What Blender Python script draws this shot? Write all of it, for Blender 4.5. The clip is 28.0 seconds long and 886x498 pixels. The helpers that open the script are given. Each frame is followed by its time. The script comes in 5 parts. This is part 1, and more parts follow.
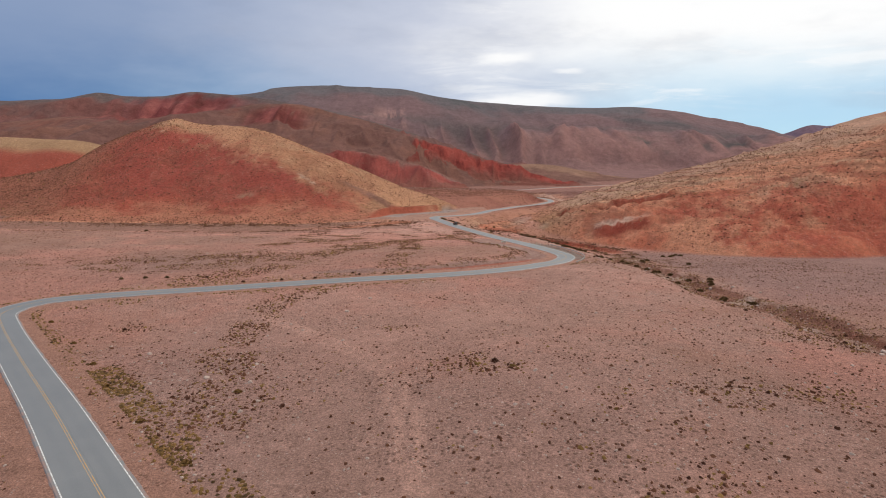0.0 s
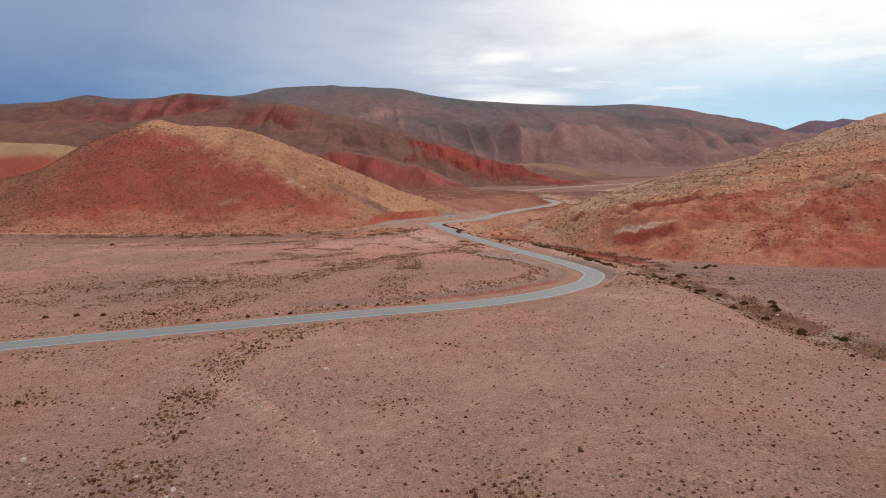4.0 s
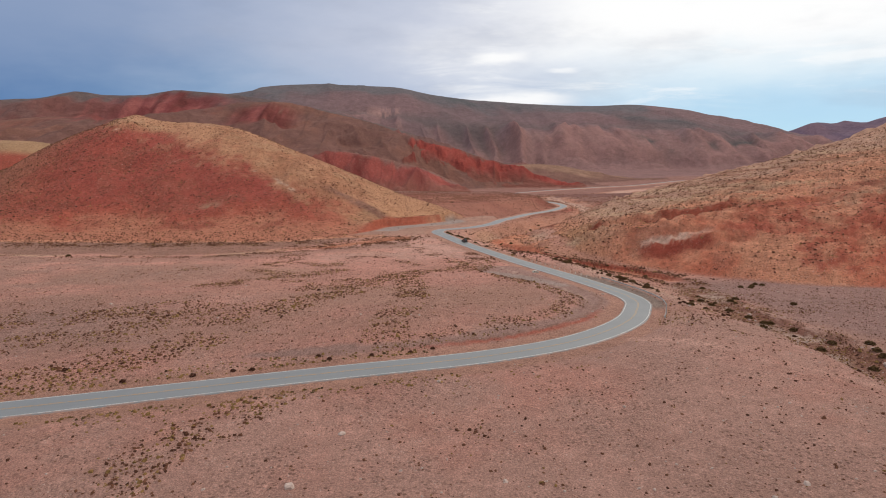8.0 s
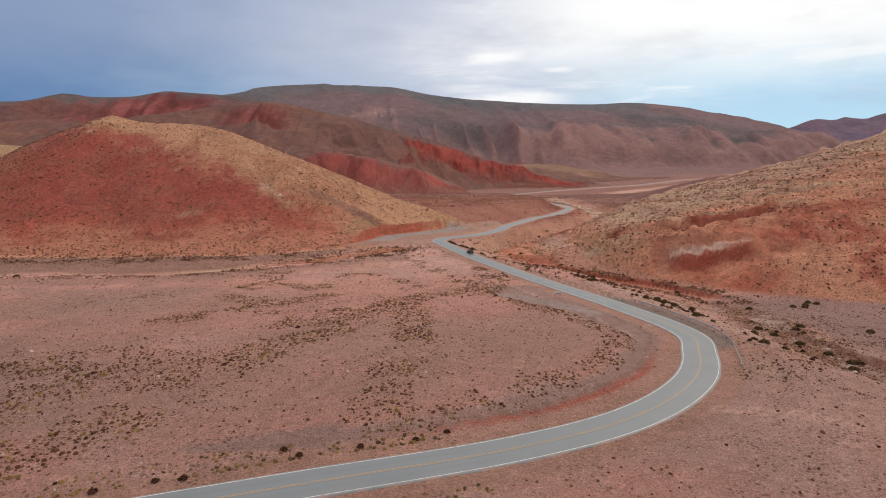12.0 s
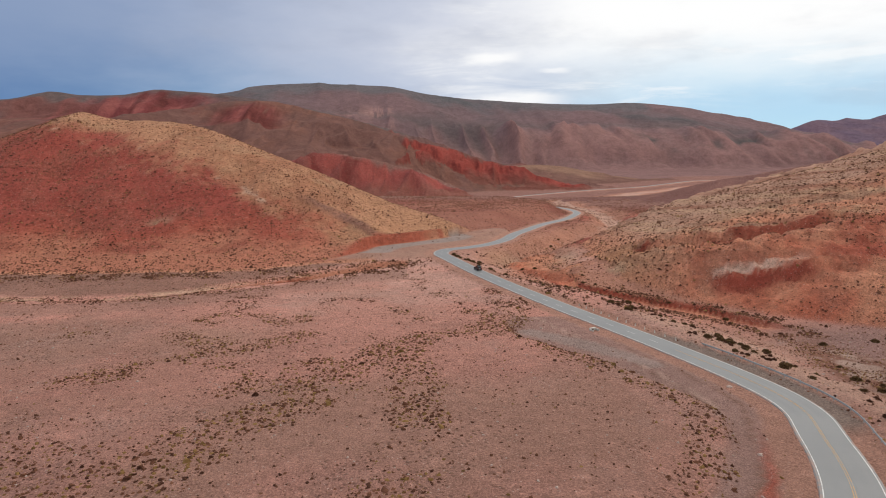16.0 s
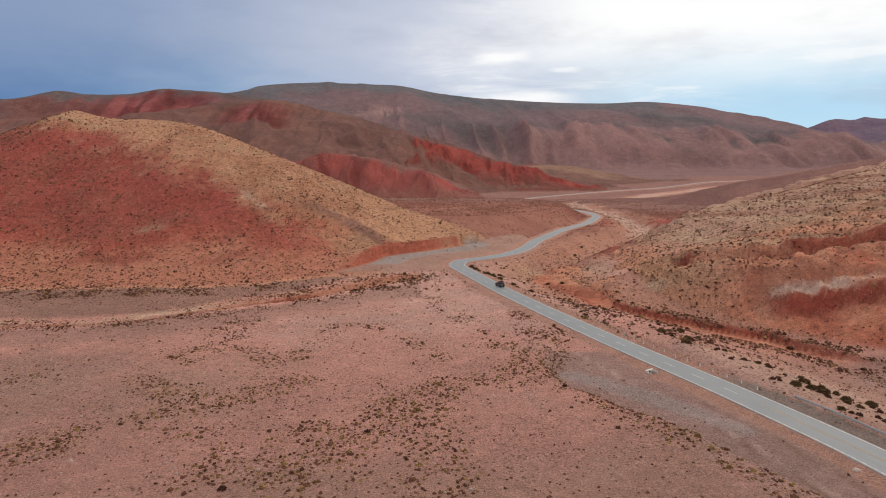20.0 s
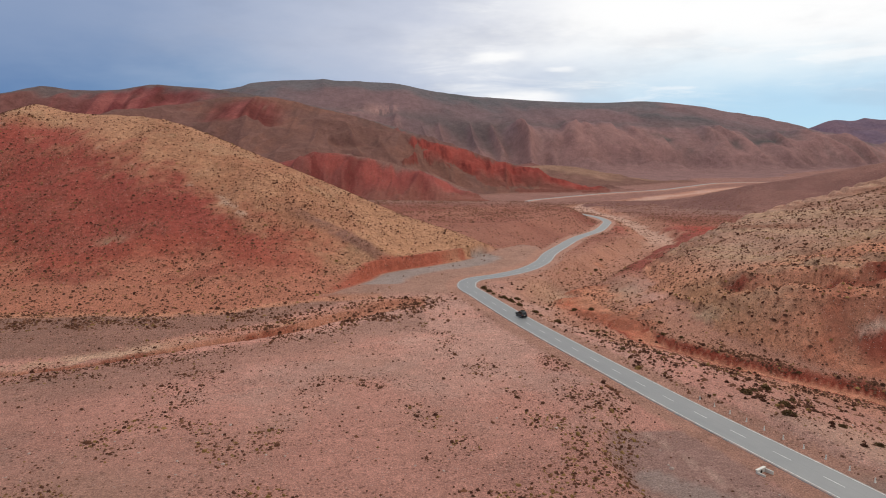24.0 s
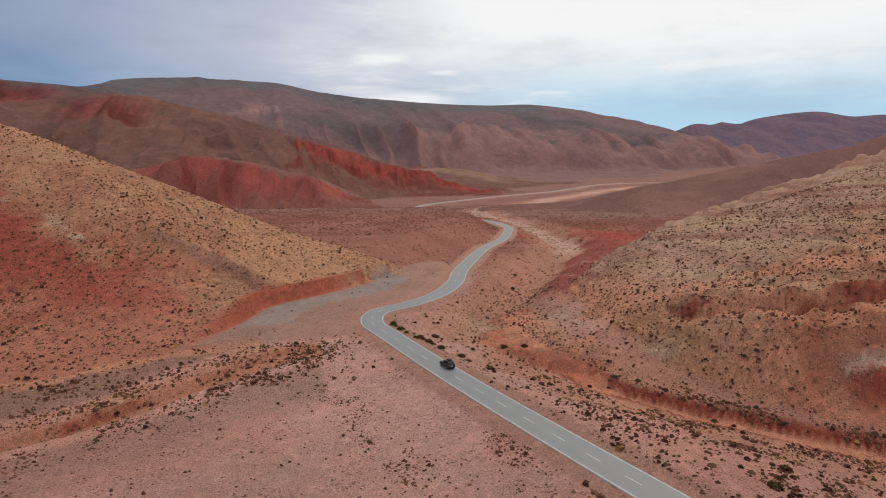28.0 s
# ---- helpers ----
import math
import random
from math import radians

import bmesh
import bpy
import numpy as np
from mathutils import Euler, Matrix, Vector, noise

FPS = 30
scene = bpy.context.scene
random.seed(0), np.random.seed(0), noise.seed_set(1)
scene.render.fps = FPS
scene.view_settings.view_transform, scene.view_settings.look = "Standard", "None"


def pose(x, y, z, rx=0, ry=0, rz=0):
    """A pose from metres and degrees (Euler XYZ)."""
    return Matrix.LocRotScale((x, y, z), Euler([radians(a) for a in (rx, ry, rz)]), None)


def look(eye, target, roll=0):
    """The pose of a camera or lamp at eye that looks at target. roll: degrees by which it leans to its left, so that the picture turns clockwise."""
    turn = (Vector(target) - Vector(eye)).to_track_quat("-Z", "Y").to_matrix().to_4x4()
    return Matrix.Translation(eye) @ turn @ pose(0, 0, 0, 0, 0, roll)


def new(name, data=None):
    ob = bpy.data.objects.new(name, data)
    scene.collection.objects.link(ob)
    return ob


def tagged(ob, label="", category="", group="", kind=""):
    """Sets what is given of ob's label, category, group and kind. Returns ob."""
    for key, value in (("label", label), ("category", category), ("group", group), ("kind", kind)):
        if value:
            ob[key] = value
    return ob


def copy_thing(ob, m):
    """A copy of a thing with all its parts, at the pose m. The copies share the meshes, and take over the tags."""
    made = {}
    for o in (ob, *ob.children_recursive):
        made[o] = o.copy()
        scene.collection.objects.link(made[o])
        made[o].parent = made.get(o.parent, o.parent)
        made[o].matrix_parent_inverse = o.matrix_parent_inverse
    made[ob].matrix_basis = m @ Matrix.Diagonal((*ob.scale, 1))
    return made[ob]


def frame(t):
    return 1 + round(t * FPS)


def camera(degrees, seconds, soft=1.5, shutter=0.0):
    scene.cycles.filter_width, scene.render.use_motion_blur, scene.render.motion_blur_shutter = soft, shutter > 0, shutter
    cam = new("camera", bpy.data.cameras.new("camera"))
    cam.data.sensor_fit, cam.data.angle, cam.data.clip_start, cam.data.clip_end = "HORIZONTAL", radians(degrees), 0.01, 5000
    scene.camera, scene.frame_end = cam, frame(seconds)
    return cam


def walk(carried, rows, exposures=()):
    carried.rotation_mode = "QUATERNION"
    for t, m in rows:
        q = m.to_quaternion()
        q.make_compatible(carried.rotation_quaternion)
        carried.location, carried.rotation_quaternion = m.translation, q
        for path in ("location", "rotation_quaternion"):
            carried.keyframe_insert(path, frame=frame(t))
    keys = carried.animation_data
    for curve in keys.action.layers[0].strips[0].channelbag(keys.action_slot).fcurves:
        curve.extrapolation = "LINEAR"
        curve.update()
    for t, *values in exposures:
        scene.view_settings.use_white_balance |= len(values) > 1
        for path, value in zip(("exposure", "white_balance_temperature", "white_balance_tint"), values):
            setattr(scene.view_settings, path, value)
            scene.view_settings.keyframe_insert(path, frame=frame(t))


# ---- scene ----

# ---- camera ----
cam = camera(70.48, 28.0, soft=1.0)
PATH = [
    (0, look((0.00, 0.00, 39.02), (7.37, 98.79, 25.34), 0.46)),
    (0.5, look((0.04, 3.25, 39.03), (7.42, 102.01, 25.14), 0.46)),
    (1, look((0.22, 7.71, 38.95), (7.64, 106.49, 25.21), 0.26)),
    (1.5, look((0.28, 12.71, 39.09), (7.80, 111.47, 25.36), 0.35)),
    (2, look((0.54, 18.45, 39.19), (8.12, 117.22, 25.47), 0.15)),
    (2.5, look((0.66, 24.02, 39.37), (8.23, 122.79, 25.70), -0.05)),
    (3, look((0.70, 29.67, 39.56), (8.22, 128.44, 25.83), -0.15)),
    (3.5, look((0.64, 35.15, 39.71), (8.22, 133.92, 25.99), -0.25)),
    (5.5, look((0.63, 52.79, 40.33), (8.30, 151.56, 26.71), 0.15)),
    (6, look((0.76, 57.65, 40.51), (8.43, 156.42, 26.88), 0.15)),
    (6.5, look((0.60, 62.93, 40.53), (8.37, 161.69, 26.86), 0.35)),
    (7, look((0.54, 68.83, 40.40), (8.35, 167.58, 26.74), 0.25)),
    (7.5, look((0.36, 74.81, 40.31), (8.23, 173.55, 26.55), 0.25)),
    (8, look((0.11, 80.52, 40.25), (8.18, 179.25, 26.59), 0.14)),
    (8.5, look((0.29, 85.50, 40.17), (8.26, 184.25, 26.56), -0.15)),
    (9, look((0.22, 90.30, 40.29), (8.29, 189.05, 26.68), -0.16)),
    (9.5, look((0.25, 94.89, 40.30), (8.36, 193.64, 26.80), -0.36)),
    (10, look((0.28, 99.52, 40.53), (8.45, 198.25, 26.93), -0.36)),
    (10.5, look((0.27, 103.84, 40.76), (8.49, 202.56, 27.11), -0.36)),
    (11, look((0.27, 108.30, 40.95), (8.60, 207.01, 27.30), -0.36)),
    (11.5, look((0.17, 112.27, 41.09), (8.59, 210.97, 27.44), -0.26)),
    (12, look((0.33, 116.41, 41.21), (8.85, 215.11, 27.57), -0.36)),
    (12.5, look((0.44, 120.69, 41.16), (9.11, 219.38, 27.53), -0.47)),
    (14.5, look((1.10, 140.89, 41.25), (10.11, 239.56, 27.68), -0.27)),
    (15, look((1.06, 146.16, 41.37), (10.12, 244.84, 27.95), -0.37)),
    (15.5, look((1.08, 151.34, 41.60), (10.15, 250.02, 28.14), -0.37)),
    (16, look((1.07, 156.75, 41.93), (10.09, 255.41, 28.36), -0.27)),
    (16.5, look((0.92, 161.59, 41.99), (9.99, 260.25, 28.42), -0.27)),
    (17, look((0.73, 165.63, 42.17), (9.64, 264.32, 28.70), -0.17)),
    (17.5, look((0.56, 168.90, 42.26), (9.23, 267.60, 28.78), -0.27)),
    (18, look((0.38, 171.90, 42.52), (8.69, 270.64, 29.03), -0.16)),
    (18.5, look((0.34, 174.73, 42.59), (8.45, 273.49, 29.14), -0.16)),
    (19, look((0.45, 177.90, 42.82), (8.31, 276.67, 29.26), -0.25)),
    (19.5, look((0.53, 181.56, 42.97), (8.20, 280.33, 29.30), -0.25)),
    (20, look((0.53, 185.40, 43.19), (8.10, 284.17, 29.56), -0.25)),
    (20.5, look((0.63, 189.71, 43.39), (8.20, 288.49, 29.72), -0.35)),
    (21, look((0.53, 194.57, 43.68), (8.10, 293.33, 29.96), -0.25)),
    (21.5, look((0.30, 199.53, 43.97), (7.92, 298.28, 30.20), -0.15)),
    (23.5, look((-0.80, 219.60, 44.71), (7.53, 318.28, 30.87), -0.06)),
    (24, look((-1.03, 224.99, 44.94), (7.34, 323.68, 31.14), 0.04)),
    (24.5, look((-1.18, 230.49, 45.12), (7.25, 329.18, 31.33), -0.06)),
    (25, look((-1.02, 235.94, 45.23), (7.45, 334.63, 31.49), -0.06)),
    (25.5, look((-0.77, 241.29, 45.35), (7.65, 339.98, 31.56), -0.06)),
    (26, look((-0.58, 246.84, 45.59), (9.74, 345.36, 31.87), -0.19)),
    (26.5, look((-0.36, 252.13, 45.77), (11.16, 350.53, 32.15), -0.22)),
    (27, look((-0.04, 257.48, 46.16), (13.73, 355.59, 32.53), -0.26)),
    (27.5, look((-0.38, 262.93, 46.31), (20.59, 359.76, 32.79), -0.30)),
    (28, look((-0.13, 268.12, 46.66), (25.59, 363.81, 33.15), -0.30)),
]
walk(cam, PATH, [(0, 0.0), (26.5, 0.0), (28, -0.13)])

# ---- sky and sun ----
world = bpy.data.worlds.new("sky")
scene.world = world
world.use_nodes = True
SUN_AZ, SUN_EL = 48.0, 46.0  # degrees clockwise from +y, and above the horizon


def srgb(r, g, b, k=1.0):
    return tuple((v / 255 / 12.92 if v < 10.3 else ((v / 255 + 0.055) / 1.055) ** 2.4) * k for v in (r, g, b)) + (1.0,)


class Nodes:
    """Short ways to build a node tree."""

    def __init__(self, tree):
        self.tree = tree
        tree.nodes.clear()

    def add(self, kind, **settings):
        n = self.tree.nodes.new(kind)
        for key, value in settings.items():
            if key == "operation":
                n.operation = value
            elif key == "noise_dimensions":
                n.noise_dimensions = value
            elif key == "feature":
                n.feature = value
            elif key == "blend_type":
                n.blend_type = value
            elif key == "data_type":
                n.data_type = value
            elif key == "attribute_name":
                n.attribute_name = value
            elif key == "interpolation_type":
                n.interpolation_type = value
        return n

    def put(self, socket, value):
        if isinstance(value, bpy.types.NodeSocket):
            self.tree.links.new(value, socket)
        else:
            socket.default_value = value

    def math(self, op, a, b=0.0, clamp=False):
        n = self.add("ShaderNodeMath", operation=op)
        n.use_clamp = clamp
        self.put(n.inputs[0], a)
        self.put(n.inputs[1], b)
        return n.outputs[0]

    def mix(self, f, a, b, blend="MIX"):
        n = self.add("ShaderNodeMix", data_type="RGBA", blend_type=blend)
        n.clamp_factor = True
        self.put(n.inputs[0], f)
        self.put(n.inputs[6], a)
        self.put(n.inputs[7], b)
        return n.outputs[2]

    def step(self, v, lo, hi, a=0.0, b=1.0):
        n = self.add("ShaderNodeMapRange", interpolation_type="SMOOTHSTEP")
        for k, q in enumerate((v, lo, hi, a, b)):
            self.put(n.inputs[k], q)
        return n.outputs[0]

    def noise(self, vec, scale, detail=4.0, rough=0.55, distort=0.0):
        n = self.add("ShaderNodeTexNoise")
        self.put(n.inputs["Vector"], vec)
        n.inputs["Scale"].default_value, n.inputs["Detail"].default_value = scale, detail
        n.inputs["Roughness"].default_value, n.inputs["Distortion"].default_value = rough, distort
        return n.outputs[0]

    def voronoi(self, vec, scale, feature="F1", out=0, jitter=1.0):
        n = self.add("ShaderNodeTexVoronoi", feature=feature)
        self.put(n.inputs["Vector"], vec)
        n.inputs["Scale"].default_value = scale
        n.inputs["Randomness"].default_value = jitter
        return n.outputs[out]

    def scaled(self, vec, s):
        n = self.add("ShaderNodeVectorMath", operation="MULTIPLY")
        self.put(n.inputs[0], vec)
        n.inputs[1].default_value = s
        return n.outputs[0]


def build_sky():
    g = Nodes(world.node_tree)
    out, back = g.add("ShaderNodeOutputWorld"), g.add("ShaderNodeBackground")
    ray = g.add("ShaderNodeTexCoord").outputs["Generated"]
    split = g.add("ShaderNodeSeparateXYZ")
    g.put(split.inputs[0], ray)
    x, y, z = split.outputs
    warp = g.noise(g.scaled(ray, (3.0, 3.0, 9.0)), 1.0, 5.0, 0.6)
    warp = g.math("SUBTRACT", warp, 0.5)
    az = g.math("ARCTAN2", x, y)                       # radians to the east of the valley
    az = g.math("ADD", az, g.math("MULTIPLY", warp, 0.35))
    el = g.math("ADD", z, g.math("MULTIPLY", warp, 0.09))
    east = g.step(az, -0.62, 0.34)
    # thin cloud low down, thick cloud higher up, both brighter towards the hidden sun
    low = g.mix(east, srgb(66, 112, 166), srgb(168, 214, 240))
    low = g.mix(g.math("MULTIPLY", g.step(az, -0.35, -0.02), g.step(az, 0.5, 0.1)), low, srgb(168, 186, 214))
    high = g.mix(g.step(az, -0.5, 0.2), srgb(138, 157, 190), srgb(206, 211, 226))
    high = g.mix(g.step(az, -0.02, 0.32), high, srgb(255, 255, 255))
    sky = g.mix(g.step(el, 0.03, 0.2), low, high)
    # brighter streaks
    streak = g.noise(g.scaled(ray, (5.0, 5.0, 30.0)), 1.0, 6.0, 0.6, 0.6)
    streak = g.math("MULTIPLY", g.step(streak, 0.5, 0.66), g.math("MULTIPLY", g.step(az, 0.02, 0.2), g.step(el, 0.06, 0.12)))
    sky = g.mix(g.math("MULTIPLY", streak, 0.55), sky, srgb(255, 255, 255))
    dull = g.noise(g.scaled(ray, (4.0, 4.0, 14.0)), 1.3, 5.0, 0.55)
    sky = g.mix(g.math("MULTIPLY", g.step(dull, 0.45, 0.75), 0.22), sky, srgb(140, 150, 172))
    # bright gaps in the cloud over the far ridge
    az0 = g.math("ADD", g.math("ARCTAN2", x, y), g.math("MULTIPLY", warp, 0.12))
    el0 = g.math("ADD", z, g.math("MULTIPLY", warp, 0.05))
    for a0, half, e0, tall, amount in ((0.19, 0.12, 0.093, 0.014, 0.9), (0.17, 0.05, 0.158, 0.011, 0.9), (0.25, 0.03, 0.132, 0.006, 0.6)):
        across = g.step(g.math("ABSOLUTE", g.math("SUBTRACT", az0, a0)), half, half * 0.2)
        upward = g.step(g.math("ABSOLUTE", g.math("SUBTRACT", el0, e0)), tall, tall * 0.25)
        sky = g.mix(g.math("MULTIPLY", g.math("MULTIPLY", across, upward), amount), sky, srgb(255, 255, 255))
    # an even bright overcast behind
    sky = g.mix(g.step(y, 0.1, -0.6), sky, srgb(226, 230, 238))
    # overhead the cloud deck is thinner and bright
    top = g.mix(g.step(x, -0.9, 0.8), srgb(190, 200, 218), srgb(255, 252, 246))
    sky = g.mix(g.step(z, 0.28, 0.6), sky, g.mix(1.0, top, (1.28, 1.25, 1.19, 1), "MULTIPLY"))
    clear = g.add("ShaderNodeTexSky")
    clear.sky_type, clear.sun_disc = "NISHITA", False
    clear.sun_elevation, clear.sun_rotation = radians(SUN_EL), radians(SUN_AZ)
    clear.altitude = 3500
    clear_dim = g.mix(1.0, clear.outputs[0], (0.09, 0.09, 0.09, 1), "MULTIPLY")
    gap = g.math("MULTIPLY", g.step(el, 0.13, 0.04), g.math("MULTIPLY", g.step(az, 0.28, 0.42), 0.45))
    sky = g.mix(gap, sky, clear_dim)
    g.put(back.inputs[0], sky)
    back.inputs[1].default_value = 1.0
    g.put(out.inputs[0], back.outputs[0])


build_sky()
sun_data = bpy.data.lights.new("sun", "SUN")
sun_data.energy, sun_data.angle, sun_data.color = 0.8, radians(22), (1.0, 0.92, 0.82)
sun = new("sun", sun_data)
a, e = radians(SUN_AZ), radians(SUN_EL)
sun.matrix_world = look((math.sin(a) * math.cos(e) * 100, math.cos(a) * math.cos(e) * 100, math.sin(e) * 100), (0, 0, 0))

# ---- materials ----
def surface(name, build, rough=0.9, spec=0.2):
    """A material whose build(g, bsdf) makes the colour and the bump."""
    m = bpy.data.materials.new(name)
    m.use_nodes = True
    g = Nodes(m.node_tree)
    out, bsdf = g.add("ShaderNodeOutputMaterial"), g.add("ShaderNodeBsdfPrincipled")
    g.put(out.inputs[0], bsdf.outputs[0])
    bsdf.inputs["Roughness"].default_value = rough
    bsdf.inputs["Specular IOR Level"].default_value = spec
    build(g, bsdf)
    return m


def bump(g, bsdf, height, strength, distance):
    n = g.add("ShaderNodeBump")
    g.put(n.inputs["Height"], height)
    n.inputs["Strength"].default_value, n.inputs["Distance"].default_value = strength, distance
    g.put(bsdf.inputs["Normal"], n.outputs[0])


def place(g):
    return g.add("ShaderNodeTexCoord").outputs["Object"]


def earth(fine, patchy=0.36):
    """Stony soil in the colour of the land's own layers; fine: with gravel and tufts, for land near by."""
    def build(g, bsdf):
        p = place(g)
        tint = g.add("ShaderNodeAttribute", attribute_name="tint").outputs["Color"]
        gray = g.add("ShaderNodeAttribute", attribute_name="stony").outputs["Fac"]
        big = g.noise(p, 0.04 if fine else 0.012, 5, 0.6)
        mid = g.step(g.noise(p, 0.42 if fine else 0.05, 8, 0.75, 0.3), 0.36, 0.64)
        tiny = g.step(g.noise(p, 3.4 if fine else 0.25, 4, 0.8), 0.34, 0.66)
        v = g.math("MULTIPLY", g.math("SUBTRACT", big, 0.5), 0.5)
        v = g.math("ADD", v, g.math("MULTIPLY", g.math("SUBTRACT", mid, 0.5), patchy if fine else 0.24))
        v = g.math("ADD", v, g.math("MULTIPLY", g.math("SUBTRACT", tiny, 0.5), (0.46 if patchy > 0.3 else 0.6) if fine else 0.18))
        v = g.math("ADD", 1.04, v)
        c = g.add("ShaderNodeVectorMath", operation="SCALE")
        g.put(c.inputs[0], tint)
        g.put(c.inputs[3], v)
        col = c.outputs[0]
        if fine:
            # pale stones and small dark tufts, thicker where the soil is stony
            cell = g.voronoi(p, 1.9)
            pick = g.noise(p, 0.8, 3, 0.6)
            stone = g.math("MULTIPLY", g.step(cell, 0.24, 0.16), g.step(pick, 0.5, 0.58))
            col = g.mix(g.math("MULTIPLY", stone, g.math("ADD", 0.35, gray), True), col, srgb(216, 190, 178))
            where = g.math("ADD", g.noise(p, 0.07, 5, 0.7), g.math("MULTIPLY", gray, 0.16))
            tuft = g.math("MULTIPLY", g.step(g.voronoi(p, 1.15), 0.34, 0.2), g.step(where, 0.5, 0.62))
            spot = g.math("MULTIPLY", g.step(g.voronoi(p, 0.62), 0.26, 0.17), g.step(g.noise(p, 0.11, 4, 0.6), 0.46, 0.56))
            col = g.mix(g.math("MULTIPLY", spot, 0.3), col, srgb(96, 62, 52))
            grain = g.math("MULTIPLY", g.step(g.voronoi(p, 2.7), 0.36, 0.16), g.step(where, 0.42, 0.58))
            col = g.mix(g.math("MULTIPLY", grain, 0.3), col, srgb(112, 82, 70))
            col = g.mix(g.math("MULTIPLY", tuft, 0.5), col, srgb(88, 62, 52))
            bump(g, bsdf, g.math("ADD", g.math("MULTIPLY", mid, 0.5), g.math("ADD", g.math("MULTIPLY", tiny, 0.25), g.math("MULTIPLY", tuft, 0.5))), 1.0, 0.5)
        else:
            bump(g, bsdf, g.math("ADD", mid, g.math("MULTIPLY", tiny, 0.3)), 0.8, 3.5)
        g.put(bsdf.inputs["Base Color"], col)
    return build


def asphalt(g, bsdf):
    p = place(g)
    along = g.add("ShaderNodeAttribute", attribute_name="across").outputs["Fac"]
    big, fine = g.noise(p, 0.12, 4, 0.6), g.noise(p, 9.0, 3, 0.7)
    col = g.mix(big, srgb(106, 108, 110), srgb(127, 127, 127))
    wheel = g.math("ABSOLUTE", g.math("SUBTRACT", g.math("ABSOLUTE", along), 1.7))
    track = g.math("MULTIPLY", g.step(wheel, 0.75, 0.2), g.step(g.noise(g.scaled(p, (0.05, 0.05, 0.05)), 1.0, 3), 0.35, 0.7))
    col = g.mix(g.math("MULTIPLY", track, 0.45), col, srgb(106, 108, 110))
    seam = g.math("MULTIPLY", g.step(g.math("ABSOLUTE", g.math("SUBTRACT", along, g.math("MULTIPLY", big, 0.8))), 0.12, 0.02), 0.25)
    col = g.mix(seam, col, srgb(84, 88, 92))
    col = g.mix(g.math("MULTIPLY", g.math("SUBTRACT", fine, 0.45), 0.8), col, srgb(150, 152, 152))
    dust = g.math("MULTIPLY", g.step(g.math("ABSOLUTE", along), 3.0, 3.6), g.step(g.noise(p, 0.5, 4, 0.6), 0.35, 0.65))
    col = g.mix(g.math("MULTIPLY", dust, 0.8), col, srgb(158, 120, 105))
    g.put(bsdf.inputs["Base Color"], col)
    bump(g, bsdf, fine, 0.3, 0.02)


def painted(color, wear):
    def build(g, bsdf):
        p = place(g)
        worn = g.step(g.noise(p, 1.6, 5, 0.7), 0.42, 0.62)
        g.put(bsdf.inputs["Base Color"], g.mix(g.math("MULTIPLY", worn, wear), color, srgb(146, 148, 148)))
    return build


def foliage(dark, light):
    def build(g, bsdf):
        p = place(g)
        r = g.add("ShaderNodeNewGeometry").outputs["Random Per Island"]
        col = g.mix(r, dark, light)
        n = g.noise(p, 3.0, 4, 0.7)
        col = g.mix(g.math("MULTIPLY", n, 0.4), col, srgb(92, 64, 52))
        g.put(bsdf.inputs["Base Color"], col)
        bump(g, bsdf, g.noise(p, 14.0, 3, 0.7), 1.0, 0.12)
    return build


def plain(color, vary=0.2, scale=3.0):
    def build(g, bsdf):
        n = g.noise(place(g), scale, 4, 0.6)
        col = g.mix(g.math("MULTIPLY", n, vary), color, tuple(c * 0.35 for c in color[:3]) + (1.0,))
        g.put(bsdf.inputs["Base Color"], col)
    return build


EARTH = surface("stony_soil", earth(True, 0.2), 0.95, 0.1)
EARTH_HILL = surface("hillside_soil", earth(True), 0.95, 0.1)
EARTH_FAR = surface("mountain_soil", earth(False), 0.95, 0.05)
ASPHALT = surface("asphalt", asphalt, 0.5, 0.5)
WHITE_PAINT = surface("white_road_paint", painted(srgb(218, 217, 214), 0.65), 0.7, 0.3)
YELLOW_PAINT = surface("yellow_road_paint", painted(srgb(196, 152, 92), 0.85), 0.7, 0.3)
SHRUB_DARK = surface("dark_shrub", foliage(srgb(66, 40, 32), srgb(112, 74, 58)), 0.9, 0.1)
SHRUB_BROWN = surface("brown_shrub", foliage(srgb(80, 50, 39), srgb(132, 88, 67)), 0.9, 0.1)
SHRUB_STRAW = surface("straw_grass", foliage(srgb(122, 94, 54), srgb(166, 128, 80)), 0.9, 0.1)
STONE = surface("pale_stone", plain(srgb(200, 176, 164), 0.5, 1.5), 0.9, 0.2)
SHRUB_GREEN = surface("olive_shrub", foliage(srgb(78, 62, 42), srgb(124, 98, 64)), 0.9, 0.1)
TWIG = surface("grey_twig", plain(srgb(96, 80, 66), 0.5, 6.0), 0.9, 0.1)
CAR_PAINT = surface("dark_car_paint", plain(srgb(38, 42, 42), 0.15, 2.0), 0.28, 0.5)
CAR_TRIM = surface("black_plastic", plain(srgb(26, 26, 27), 0.2, 5.0), 0.7, 0.3)
CAR_GLASS = surface("tinted_glass", plain(srgb(20, 24, 28), 0.1, 2.0), 0.08, 0.6)
TYRE = surface("tyre_rubber", plain(srgb(30, 29, 28), 0.3, 8.0), 0.9, 0.2)
RIM = surface("alloy_rim", plain(srgb(150, 152, 154), 0.3, 6.0), 0.35, 0.6)
LAMP_RED = surface("red_lamp_lens", plain(srgb(150, 26, 22), 0.2, 6.0), 0.25, 0.5)
